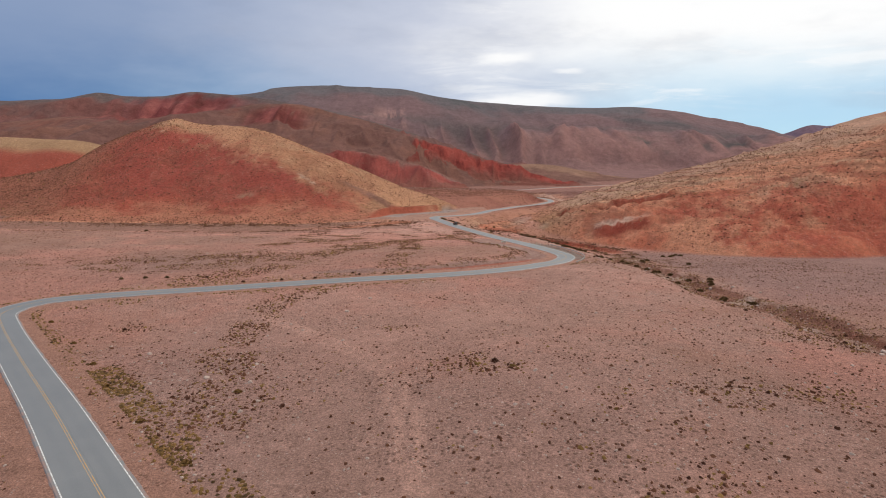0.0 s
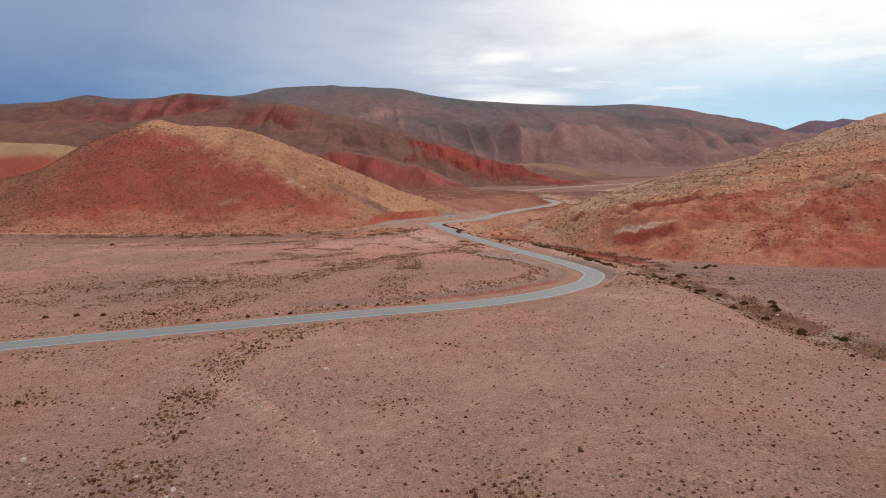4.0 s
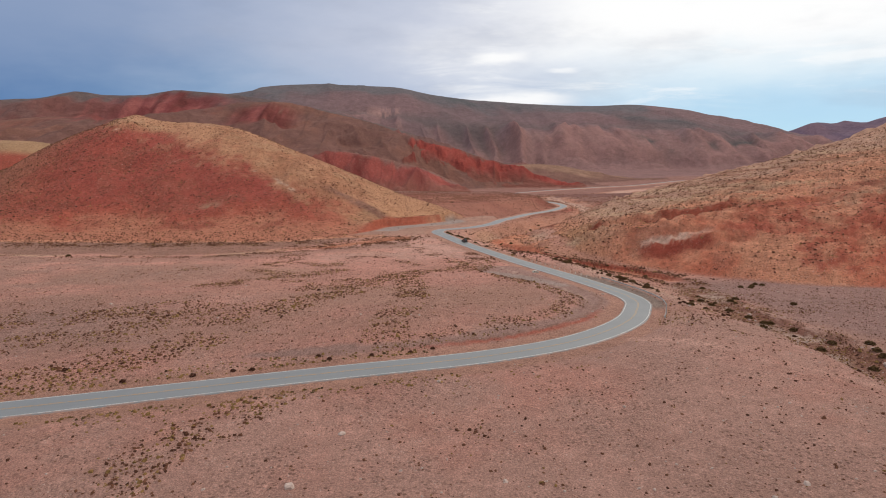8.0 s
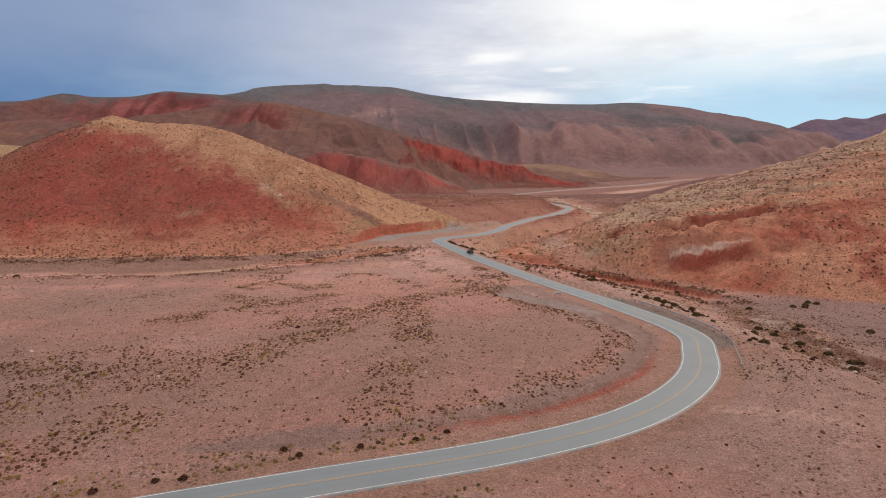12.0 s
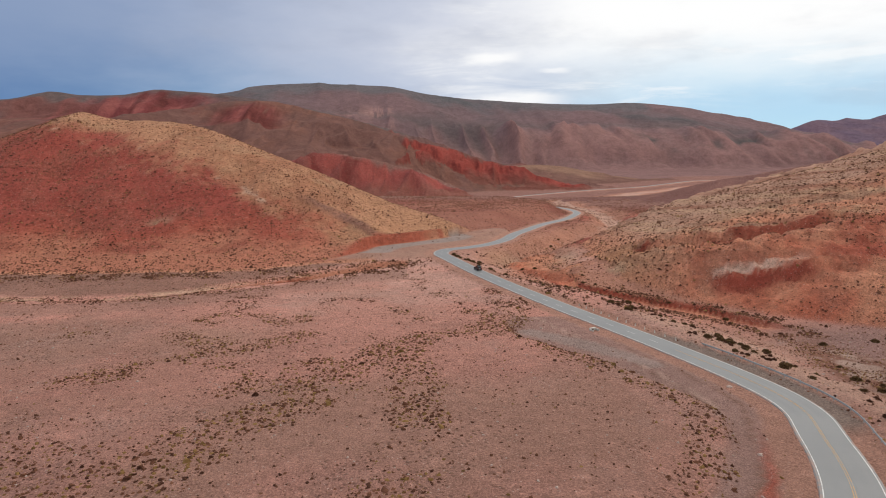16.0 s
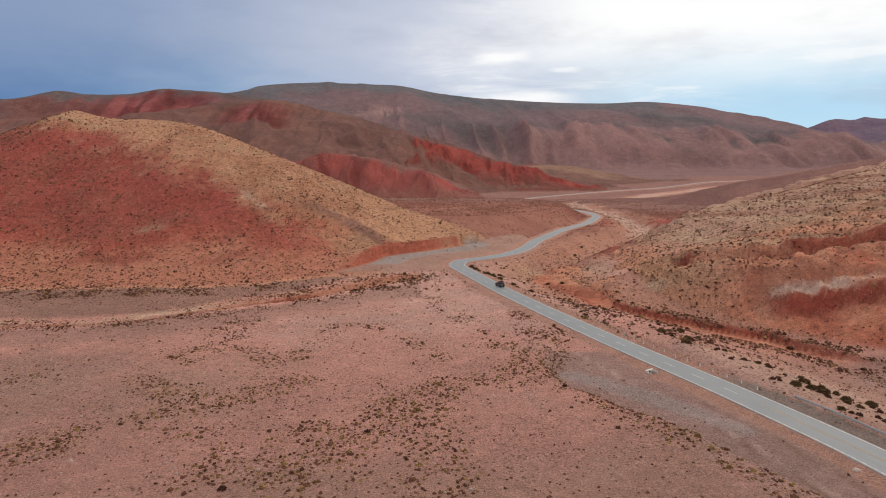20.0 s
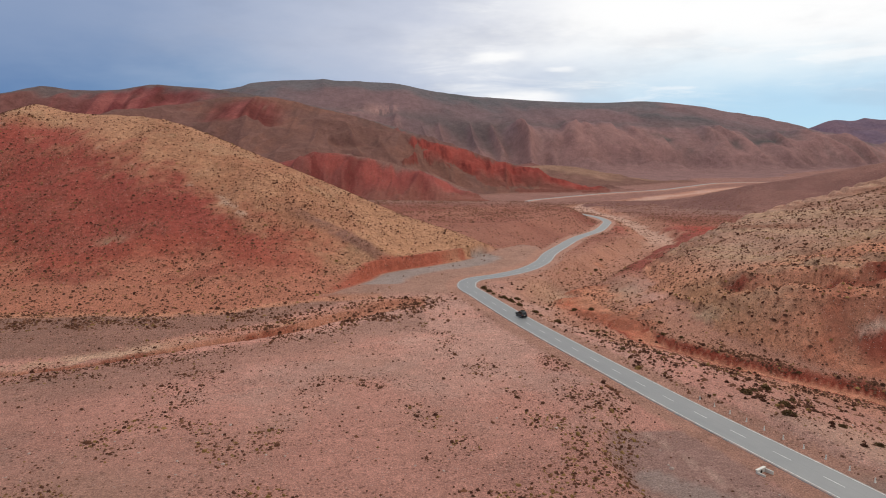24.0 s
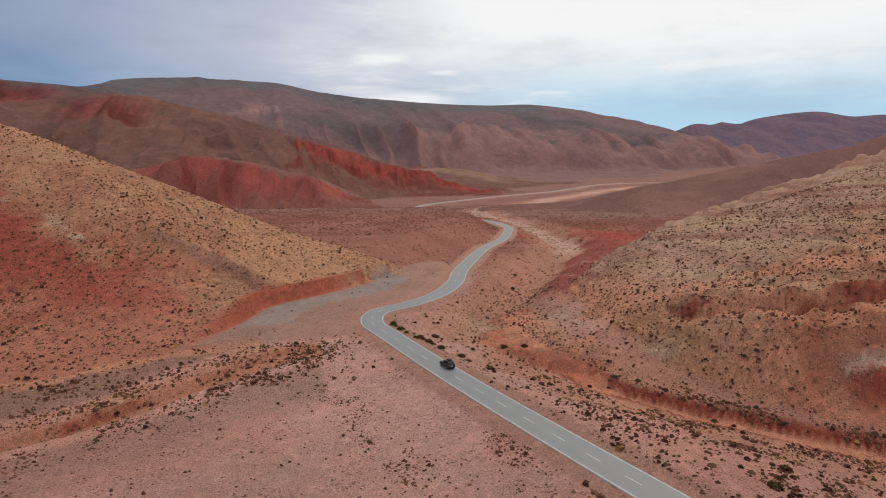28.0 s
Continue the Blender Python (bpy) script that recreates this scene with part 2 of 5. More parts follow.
LAMP_CLEAR = surface("clear_lamp_lens", plain(srgb(214, 216, 214), 0.2, 6.0), 0.2, 0.5)
CANVAS = surface("dusty_canvas", plain(srgb(70, 64, 58), 0.5, 4.0), 0.9, 0.1)
STEEL = surface("galvanised_steel", plain(srgb(172, 174, 174), 0.35, 1.2), 0.5, 0.5)
POST_WHITE = surface("whitewashed_concrete", plain(srgb(226, 222, 214), 0.3, 3.0), 0.85, 0.2)
POST_DARK = surface("dark_reflector", plain(srgb(60, 44, 40), 0.3, 6.0), 0.5, 0.3)
CONCRETE = surface("stained_concrete", plain(srgb(206, 200, 192), 0.5, 1.6), 0.9, 0.2)
HOLE = surface("dark_pipe", plain(srgb(46, 36, 32), 0.3, 2.0), 0.95, 0.05)

# ---- shape of the land ----
rng = np.random.RandomState(7)
LATTICE = rng.rand(256, 256)


def vnoise(x, y):
    """Smooth lattice noise, 0 to 1."""
    xi, yi = np.floor(x).astype(np.int64), np.floor(y).astype(np.int64)
    fx, fy = x - xi, y - yi
    fx, fy = fx * fx * fx * (fx * (fx * 6 - 15) + 10), fy * fy * fy * (fy * (fy * 6 - 15) + 10)
    a, b = LATTICE[xi & 255, yi & 255], LATTICE[(xi + 1) & 255, yi & 255]
    c, d = LATTICE[xi & 255, (yi + 1) & 255], LATTICE[(xi + 1) & 255, (yi + 1) & 255]
    return a + (b - a) * fx + (c - a) * fy + (a - b - c + d) * fx * fy


def fbm(x, y, size, octaves=4, gain=0.5):
    """Layered noise about 0, from -1 to 1; size is the largest feature in metres."""
    total, amp, norm, f = 0.0, 1.0, 0.0, 1.0 / size
    for i in range(octaves):
        total = total + amp * (vnoise(x * f + 17.3 * i, y * f + 41.7 * i) * 2 - 1)
        norm += amp
        amp, f = amp * gain, f * 2.03
    return total / norm


def ridged(x, y, octaves=3):
    """Sharp-crested noise, 0 in the creases to 1."""
    total, amp, norm = 0.0, 1.0, 0.0
    for i in range(octaves):
        total = total + amp * (1 - np.abs(vnoise(x + 9.1 * i, y + 3.7 * i) * 2 - 1) ** 0.8)
        norm += amp
        x, y, amp = x * 2.1, y * 2.1, amp * 0.5
    return total / norm


def sstep(a, b, v):
    u = np.clip((v - a) / (b - a), 0, 1)
    return u * u * (3 - 2 * u)


def smax(a, b, k):
    return 0.5 * (a + b + np.sqrt((a - b) ** 2 + k * k)) - 0.15 * k * np.exp(-np.abs(a - b) / k)


def curve(points, step):
    """Points along a smooth line through the given ones, about step metres apart."""
    p = np.array(points, float)
    out = []
    for i in range(len(p) - 1):
        p0, p1, p2, p3 = p[max(i - 1, 0)], p[i], p[i + 1], p[min(i + 2, len(p) - 1)]
        n = max(1, int(np.hypot(*(p2 - p1)[:2]) / step))
        for u in np.arange(n) / n:
            out.append(0.5 * (2 * p1 + (p2 - p0) * u + (2 * p0 - 5 * p1 + 4 * p2 - p3) * u * u
                              + (3 * p1 - p0 - 3 * p2 + p3) * u ** 3))
    out.append(p[-1])
    return np.array(out)


def near(x, y, line, reach=1e9):
    """Distance to a line, the side (positive on its right), the length along it and its further columns there."""
    shape = x.shape
    x, y = x.ravel(), y.ravel()
    best = np.full(x.size, 1e9)
    side, along = np.ones(x.size), np.zeros(x.size)
    cols = np.zeros((line.shape[1] - 2, x.size))
    p, step = line[:-1], np.diff(line, axis=0)
    long = np.maximum(np.hypot(step[:, 0], step[:, 1]), 1e-6)
    run = np.concatenate([[0], np.cumsum(long)[:-1]])
    size = np.where((np.abs(x) < 420) & (y < 900), 70.0, 330.0)
    key = (np.floor(x / size) + 200) * 4000 + np.floor(y / size) + 200 + np.where(size > 100, 4e6, 0)
    order = np.argsort(key, kind="stable")
    cuts = np.nonzero(np.diff(key[order]))[0] + 1
    for pick in np.split(order, cuts):
        px, py = x[pick], y[pick]
        cx, cy = (px.min() + px.max()) / 2, (py.min() + py.max()) / 2
        half = math.hypot(px.max() - cx, py.max() - cy)
        u = np.clip(((cx - p[:, 0]) * step[:, 0] + (cy - p[:, 1]) * step[:, 1]) / long ** 2, 0, 1)
        d = np.hypot(cx - p[:, 0] - u * step[:, 0], cy - p[:, 1] - u * step[:, 1])
        if d.min() - half > reach:
            continue
        c = np.nonzero(d <= d.min() + 2 * half + 0.1)[0]
        u = np.clip(((px[:, None] - p[c, 0]) * step[c, 0] + (py[:, None] - p[c, 1]) * step[c, 1]) / long[c] ** 2, 0, 1)
        d = np.hypot(px[:, None] - p[c, 0] - u * step[c, 0], py[:, None] - p[c, 1] - u * step[c, 1])
        k = d.argmin(1)
        rows = np.arange(len(pick))
        u, k = u[rows, k], c[k]
        best[pick] = d[rows, d.argmin(1)]
        side[pick] = np.where(step[k, 1] * (px - p[k, 0]) - step[k, 0] * (py - p[k, 1]) >= 0, 1.0, -1.0)
        along[pick] = run[k] + u * long[k]
        cols[:, pick] = (p[k, 2:] + step[k, 2:] * u[:, None]).T
    return best.reshape(shape), side.reshape(shape), along.reshape(shape), cols.reshape((-1,) + shape)


# the middle of the road: x, y and height
ROAD_NEAR = [(76, -97, 5), (31, -22, 5), (-9, 33.5, 5), (-31.9, 65, 4.8), (-48.9, 89.3, 3.6), (-69.3, 117.3, 2.5), (-87.5, 142.5, 2.3),
              (-94.3, 154.5, 2.4), (-91, 165.4, 2.7), (-75.8, 171.8, 3.0), (-47.9, 178, 3.5), (-13.1, 185.6, 4.2), (16, 192.4, 4.4), (36, 201.1, 4.4),
              (52.5, 217, 3.5), (64.7, 238.6, 1.5), (70, 256.8, 1.0), (64.4, 290.8, 0.2), (52.5, 339.2, -0.9), (39.2, 395.8, -1.5),
              (30, 438, -1.2)]
ROAD_FAR = [(27.2, 453, -1.0), (31.5, 467, -1.1), (43, 475, -1.2), (57, 489, -1.4), (70, 511, -1.6),
              (81, 540, -2.2), (96, 573, -3.2), (122, 627, -4.7), (153, 678, -5.9), (178, 733, -7.1), (192, 770, -7.6),
              (197, 815, -7.8), (190, 870, -8.0), (176, 960, -9.0), (178, 1050, -10.0), (200, 1115, -10.5), (255, 1170, -9.5),
              (360, 1245, -7.0), (480, 1310, -4.5), (570, 1390, -2.0), (690, 1490, 1.0), (860, 1530, 2.0), (1100, 1560, 3.0)]
ROAD = curve(ROAD_NEAR + ROAD_FAR, 4.0)
WASH = curve([(170, 20, 2), (118, 84, 1.2), (100, 118, -0.5), (102, 140, -2.0), (104, 164, -3.5), (105, 186, -4.8), (103, 205, -5.4), (105, 228, -6.0), (103, 244, -6.5), (104, 264, -7.0), (110, 287, -8.4), (121, 314, -11.2), (122, 345, -11),
              (100, 371, -9.5), (79, 398, -8.5), (69, 430, -8.5), (71, 459, -8.5), (96, 505, -9.5), (142, 580, -11), (187, 645, -12.5),
              (213, 749, -14), (228, 830, -13.5), (228, 930, -13), (246, 1010, -12), (305, 1064, -11), (410, 1168, -9), (490, 1236, -7), (620, 1355, -4), (760, 1440, -1), (950, 1500, 1)], 12.0)
GULLY = curve([(-700, 440, -3), (-400, 400, -4), (-189, 378, -5.2), (-120, 370, -5.4), (-84, 369, -5.4), (-66, 378, -5.4), (-50, 391, -5.4), (-40, 396, -5.4), (-28, 406, -5.3), (-20, 414, -5.2), (-10, 423, -4.8), (6, 433, -3)], 6.0)

# low banks and ledges: the land drops on the right of each line
CUT = curve([(-24, 446), (-17, 458), (-11, 470), (-7, 482), (2, 491.5), (14, 500.5), (29, 514), (35, 521)], 3.0)
LEDGE_WHITE = curve([(164, 358), (156, 361), (148, 361), (139, 364), (130, 368), (122, 373)], 3.0)
LEDGE_ROCK = curve([(185, 398), (165, 391), (150, 389), (137, 393), (126, 401), (119, 409), (114, 419)], 3.0)
FIELD = curve([(-5, 202), (14, 207), (30, 216), (40, 226), (46, 236), (50, 246), (49, 253), (45.6, 262), (41, 275), (36, 285.5), (30.6, 296), (30, 312), (36, 328), (44, 346)], 3.0)

# crests: x, y, height, then the reach of the near and of the far flank
HILL_RED = curve([(-520, 590, -4, 150, 150), (-424, 597, 10, 150, 150), (-305, 602, 33, 158, 150), (-269, 614, 55, 172, 150), (-240, 620, 68, 180, 150),
                  (-207, 620, 78.5, 180, 150), (-184, 616, 73, 175, 150), (-130, 605, 69, 160, 150), (-76, 582, 50, 150, 140), (-27, 560, 31, 128, 120),
                  (7, 550, 17, 86, 90), (34, 540, 9, 52, 70), (58, 530, -1, 36, 50)], 12.0)
HILL_OCHRE = curve([(900, 560, 190, 260, 200), (620, 520, 128, 210, 160), (403, 500, 84, 180, 130), (337, 492, 64, 182, 110), (264, 490, 44, 182, 95),
                    (199, 487, 28, 172, 85), (165, 480, 20, 158, 70), (141, 470, 14, 128, 60), (112, 456, 6, 88, 45), (92, 446, -5, 45, 35)], 12.0)
CLIFF_LOW = curve([(-420, 960, 30, 150, 260), (-260, 1000, 40, 110, 260), (-140, 1030, 44, 85, 240), (-93, 1032, 55, 75, 240), (-51, 1030, 53, 70, 230), (-8, 1030, 45, 66, 220),
                   (37, 1035, 33, 62, 190), (76, 1040, 16, 55, 150), (104, 1043, 0, 50, 120), (132, 1046, -14, 45, 100)], 12.0)
CLIFF_HIGH = curve([(-120, 1400, 122, 150, 250), (18, 1380, 97, 120, 250), (79, 1378, 77, 105, 240), (132, 1372, 67, 95, 220), (192, 1366, 48, 85, 180), (232, 1358, 37, 75, 150),
                    (285, 1345, 17, 60, 120), (340, 1330, 0, 50, 90)], 14.0)
BROWN = curve([(-900, 1520, 120, 480, 250), (-600, 1520, 150, 460, 250), (-437, 1500, 156, 440, 250), (-334, 1500, 167, 430, 250), (-219, 1500, 168, 430, 250), (-145, 1490, 150, 410, 250),
               (-49, 1470, 127, 380, 250), (40, 1440, 92, 330, 230), (150, 1420, 30, 200, 200), (220, 1400, -30, 120, 150)], 25.0)
RANGE = curve([(-2600, 1900, 230, 600, 500), (-1500, 1800, 205, 560, 500), (-1150, 1750, 190, 500, 400), (-963, 1750, 193, 460, 400), (-875, 1750, 196, 460, 400), (-786, 1750, 215, 460, 400),
               (-720, 1750, 207, 460, 400), (-615, 1750, 207, 460, 400), (-547, 1750, 219, 460, 400), (-456, 1750, 215, 440, 400), (-380, 1755, 208, 420, 400),
               (-250, 1770, 190, 400, 400), (-60, 1800, 150, 380, 400), (150, 1850, 90, 360, 400), (300, 1900, 40, 300, 300)], 25.0)
TABLE = curve([(-1800, 2750, 250, 800, 400), (-645, 2700, 308, 760, 400), (-488, 2700, 334, 760, 400), (-340, 2700, 349, 760, 400), (-81, 2700, 346, 760, 400), (42, 2700, 340, 740, 400),
               (143, 2700, 319, 720, 400), (275, 2700, 300, 720, 400), (534, 2700, 282, 720, 400), (834, 2700, 277, 700, 400), (1020, 2700, 283, 700, 400),
               (1196, 2700, 265, 700, 400), (1375, 2700, 229, 680, 400), (1541, 2700, 193, 640, 400), (1683, 2700, 158, 600, 400), (1900, 2690, 95, 500, 300), (2100, 2680, 30, 400, 300)], 30.0)
PURPLE = curve([(1700, 3050, 120, 500, 300), (1909, 3000, 194, 600, 300), (2030, 3000, 236, 700, 300), (2128, 3000, 229, 700, 300), (2184, 3000, 246, 700, 300), (2295, 3000, 236, 700, 300),
                (2403, 3000, 269, 750, 300), (2750, 3000, 308, 800, 300), (2994, 3000, 286, 800, 300), (3235, 3000, 299, 800, 300), (4300, 2900, 330, 800, 300)], 40.0)
RED_EAST = curve([(340, 975, -10, 90, 100), (385, 965, 2, 110, 120), (431, 955, 16, 130, 150), (482, 950, 24, 140, 170), (549, 950, 35, 150, 200), (618, 950, 47, 160, 220), (691, 950, 58, 170, 220), (757, 950, 68, 180, 220),
                  (811, 950, 82, 190, 220), (1000, 960, 125, 240, 250), (1600, 1000, 190, 320, 300)], 16.0)
RED_WEST = curve([(-900, 900, 85, 200, 200), (-600, 860, 70, 160, 150), (-448, 850, 65, 140, 150), (-397, 850, 62, 130, 150), (-340, 856, 42, 110, 120), (-270, 866, 12, 80, 90)], 18.0)
OCHRE_FAR = curve([(240, 1640, 28, 200, 150), (330, 1650, 36, 200, 150), (420, 1650, 33, 190, 150), (500, 1650, 18, 160, 150), (600, 1650, 0, 100, 100)], 20.0)


def flank(u, bulge):
    """From 1 on the crest to 0 at the foot: straight to rounded, or with a shoulder and a steep foot for a large bulge."""
    u = np.clip(u, 0, 1)
    return 0.55 * (1 - u) + 0.45 * 0.5 * (1 + np.cos(np.pi * u)) if bulge == 0 else np.clip(1 - 0.25 * u - 0.75 * u ** bulge, 0, 1)


def ridge(x, y, line, foot, bulge=0.0, flute=0.0, wave=40.0, rough=0.0, pull=0.0):
    """A hill round a crest, above the foot level: fluted flanks of that depth and spacing, rough crest."""
    c = line[np.argsort(line[:, 0])]
    mid, top, front, back = (np.interp(x, c[:, 0], c[:, k]) for k in (1, 2, 3, 4))
    past = np.maximum(c[0, 0] - x, 0) + np.maximum(x - c[-1, 0], 0)
    d, s = np.hypot(y - mid, past), x
    if pull:
        d = np.maximum(d + pull * fbm(x, y, pull * 5, 3) * sstep(0, pull * 2.5, d), 0)
    u = d / np.where(y < mid, front, back)
    h = flank(u, bulge)
    z = foot + (top - foot) * h - 45 * np.clip(u - 1, 0, 6)
    band = np.clip(4 * u * (1.05 - u), 0, 1)
    if flute:
        z = z - flute * band * (0.62 - ridged((s + 0.7 * wave * fbm(x, y, wave * 2.2, 2)) / wave, d / (wave * 3.0), 3)) * np.clip((top - foot) / 40, 0.2, 1.5)
    if rough:
        z = z + rough * fbm(x, y, wave, 4) * (0.25 + band)
    return z, u, d, s


def land(x, y):
    """Height of the ground and the layers that it is made of."""
    out = {}
    rd, rside, rs, (rz,) = near(x, y, ROAD, reach=500)
    wd, wside, ws, (wz,) = near(x, y, WASH, reach=400)
    gd, gside, _, (gz,) = near(x, y, GULLY, reach=200)
    # valley floor
    floor = np.interp(y, [-400, 40, 150, 200, 260, 310, 350, 400, 460, 520, 600, 750, 850, 1110, 1300, 1500, 1800, 2600],
                      [3, 3.5, 2.6, 4.6, 4.0, 2.0, -0.3, -2.8, -1.4, -2, -4, -7, -8, -11, -7, -1, 8, 30])
    floor = floor + 5.5 * np.exp(-((x - 25) / 42) ** 2 - ((y - 88) / 42) ** 2) + 2.2 * np.exp(-((x - 8) / 30) ** 2 - ((y - 226) / 22) ** 2)
    floor = floor - 2.5 * np.exp(-((x + 55) / 25) ** 2 - ((y - 138) / 18) ** 2) - 1.5 * sstep(-40, -100, x) * sstep(330, 250, y)
    floor = floor - np.interp(y, [110, 160, 205, 255, 320, 350, 400], [0, 3.5, 6.8, 9.2, 11.2, 10.5, 4.0]) * sstep(60, 118, x) * sstep(400, 350, y) - 1.0 * sstep(110, 240, x)
    terrace = sstep(470, 560, y) * sstep(1010, 900, y) * sstep(7, np.interp(y, [560, 700], [60, 34]), rd) * (rside < 0)
    floor = floor + np.interp(y, [560, 760], [7.5, 10.0]) * terrace + 0.012 * terrace * np.clip(rd, 0, 300)
    floor = floor + 0.5 * fbm(x, y, 45, 4) + 0.22 * fbm(x + 50, y, 7, 3) * sstep(1200, 300, y)
    # far shoulders of the valley
    floor = floor + 0.03 * np.clip(np.abs(x - 200) - 700, 0, None)
    bank = fbm(x, y, 30, 3)
    gorge = sstep(300, 360, y) * (1 - 0.75 * sstep(440, 470, y))
    floor = floor + (wz + 1.5 * (1 - gorge) - floor) * (1 - sstep(5, 16 + 18 * gorge, wd + 9 * bank)) * (floor > wz)
    lip = fbm(x + 31, y - 17, 9, 3)
    bed = gz + np.where(gside > 0, 0.0, 1.9 * sstep(3.4, 4.8, gd + 1.8 * lip))
    floor = floor + (bed - floor) * (1 - np.where(gside > 0, sstep(4.2, 5.4, gd + 2.4 * bank + 1.2 * lip), sstep(9, 24, gd + 4 * bank))) * (floor > bed)
    # cut bank where the stream undercuts the foot of the hill
    floor = floor + 0.8 * sstep(3.2, 4.8, wd + 2.5 * lip) * sstep(24, 10, wd) * (wside > 0) * sstep(320, 345, y) * sstep(470, 430, y)
    floor = floor + 1.0 * sstep(4.5, 5.9, wd + 4.0 * lip) * sstep(14, 8, wd) * sstep(310, 280, y) * sstep(90, 120, y)
    floor = floor - 1.6 * sstep(3.4, 2.2, wd + 1.6 * lip) * sstep(335, 350, y) * sstep(445, 425, y)
    for kx, ky, rx, ry, up in ((83, 418.5, 4.5, 2.6, 2.4), (77, 431, 3.6, 2.4, 2.0), (68, 441, 3.0, 2.2, 1.3), (90, 428, 3.4, 2.0, 1.5)):
        floor = floor + up * np.exp(-(((x - kx) / rx) ** 2 + ((y - ky) / ry) ** 2) ** 1.5) * (1 + 0.5 * lip)
    z = floor
    red, u_red, d_red, s_red = ridge(x, y, HILL_RED, -8.0, 0, 2.2, 34, 0.8, 6)
    och, u_och, d_och, s_och = ridge(x, y, HILL_OCHRE, -11.0, 5.0, 5.0, 26, 1.4, 9)
    red = red - 1.0 * (0.6 - ridged((x + 9 * fbm(x, y, 40, 2)) / 13, d_red / 90, 3)) * sstep(0.1, 0.35, u_red) * sstep(1.02, 0.8, u_red)
    och = och - 1.1 * (0.6 - ridged((x + 0.5 * y + 8 * fbm(x, y, 40, 2)) / 12, d_och / 80, 3)) * sstep(0.15, 0.4, u_och) * sstep(1.02, 0.85, u_och)
    # worn hollows and ledges on the ochre hill
    och = och + 1.2 * fbm(x, y * 2.2, 14, 3) * sstep(1.0, 0.9, u_och)
    n = fbm(x, y, 11, 3)
    wl, wls, _, _ = near(x, y, LEDGE_WHITE, reach=60)
    rl, rls, _, _ = near(x, y, LEDGE_ROCK, reach=60)
    och = och + 3.0 * np.exp(-((x - 128) / 26) ** 2 - ((y - 396) / 20) ** 2) * sstep(1.0, 0.7, u_och)
    wl_south, rl_south = wls < 0, rls < 0
    och = och + np.where(wl_south, 0.8 - 3.4 * np.exp(-((wl - 3.5) / 4.5) ** 2) * sstep(0, 3.2, wl + 1.2 * n), 0.8 * np.exp(-(wl / 12) ** 2)) * sstep(32, 18, wl) * sstep(30, 17, np.hypot(x - 143, y - 364))
    och = och + np.where(rl_south, 1.6 - 3.2 * np.exp(-((rl - 3) / 5) ** 2) * sstep(0, 2.6, rl + 1.8 * n), 2.0 * np.exp(-(rl / 9) ** 2)) * sstep(26, 14, rl)
    och = och + 4.0 * np.exp(-((x - 152) / 38) ** 2 - ((y - 378) / 22) ** 2)
    och = och - 5.0 * np.exp(-((x - 240) / 34) ** 2 - ((y - 333) / 10) ** 2)
    beds = 0.7 * np.tanh(4 * np.sin(2 * np.pi * (och / 3.3 + 0.05 * x / 3.3 + 0.8 * n))) * sstep(1.0, 0.85, u_och) * sstep(0.15, 0.35, u_och)
    och = och + beds
    # a rock step low on the flank of the red hill
    red = red + 1.6 * sstep(-3.0, 1.0, y - (498 - 0.62 * (x + 20)) + 3 * n) * np.exp(-((x + 22) / 26) ** 4) * np.exp(-((y - (500 - 0.62 * (x + 20))) / 13) ** 2)
    z = smax(z, red, 2.0)
    z = smax(z, och, 2.5)
    out["hill_red"], out["hill_ochre"] = red - floor, och - floor
    far = np.full(x.shape, -1e3)
    owner = np.zeros(x.shape, int)
    for i, (line, foot, bulge, flute, wave, rough, pull) in enumerate((
            (CLIFF_LOW, -4, 0, 21, 36, 11, 30), (CLIFF_HIGH, -4, 0, 28, 46, 14, 34), (BROWN, 0, 0, 38, 150, 5, 60), (RANGE, 10, 0, 36, 70, 8, 45),
            (TABLE, 25, 2.2, 15, 190, 7, 70), (PURPLE, 20, 0, 40, 240, 10, 40), (RED_EAST, -10, 0, 6, 55, 2, 10), (RED_WEST, -4, 0, 5, 40, 2, 8),
            (OCHRE_FAR, 0, 0, 14, 70, 6, 30)), 1):
        h, u, d, s = ridge(x, y, line, foot, bulge, flute, wave, rough, pull)
        if i == 1:
            h = h - 0.3 * np.clip(x - 112, 0, 300)
        if i == 5:
            foothill = sstep(0.62, 0.78, u) * sstep(1.12, 0.95, u) * (y < 2600)
            spur = ridged((x + 60 * fbm(x, y, 240, 2)) / 150, d / 700, 3)
            h = h + 105 * foothill * (spur - 0.45)
            out["spur"] = spur * foothill
        owner = np.where(h > far, i, owner)
        far = np.where(far < -900, h, smax(far, h, 5.0))
        out["u%d" % i], out["s%d" % i] = u, s
    # gullied red scars in the range
    scar = np.exp(-((x + 535) / 155) ** 4) * sstep(1420, 1520, y) * sstep(1745, 1690, y) + 0.8 * np.exp(-((x + 262) / 66) ** 4) * sstep(1340, 1380, y) * sstep(1480, 1430, y)
    far = far - 30 * scar * (1 - ridged((x + 25 * fbm(x, y, 120, 2)) / 46, y / 190, 3))
    owner = np.where(far > z + 0.5, owner, 0)
    z = np.where(far > z - 20, smax(z, far, 3.0), z)
    out["owner"] = owner
    # levelled lot beside the road under the cut bank, the raised field inside the bend, then the road's own bed
    cd, cside, _, _ = near(x, y, CUT, reach=70)
    inside = (cside > 0) & (rside < 0) & (y > 438) & (cd < 60)
    z = np.where((cside < 0) & (cd < 40) & (y > 455), np.maximum(z, -1 + 5.0 * np.exp(-(cd / 26) ** 2) * sstep(455, 475, y)), z)
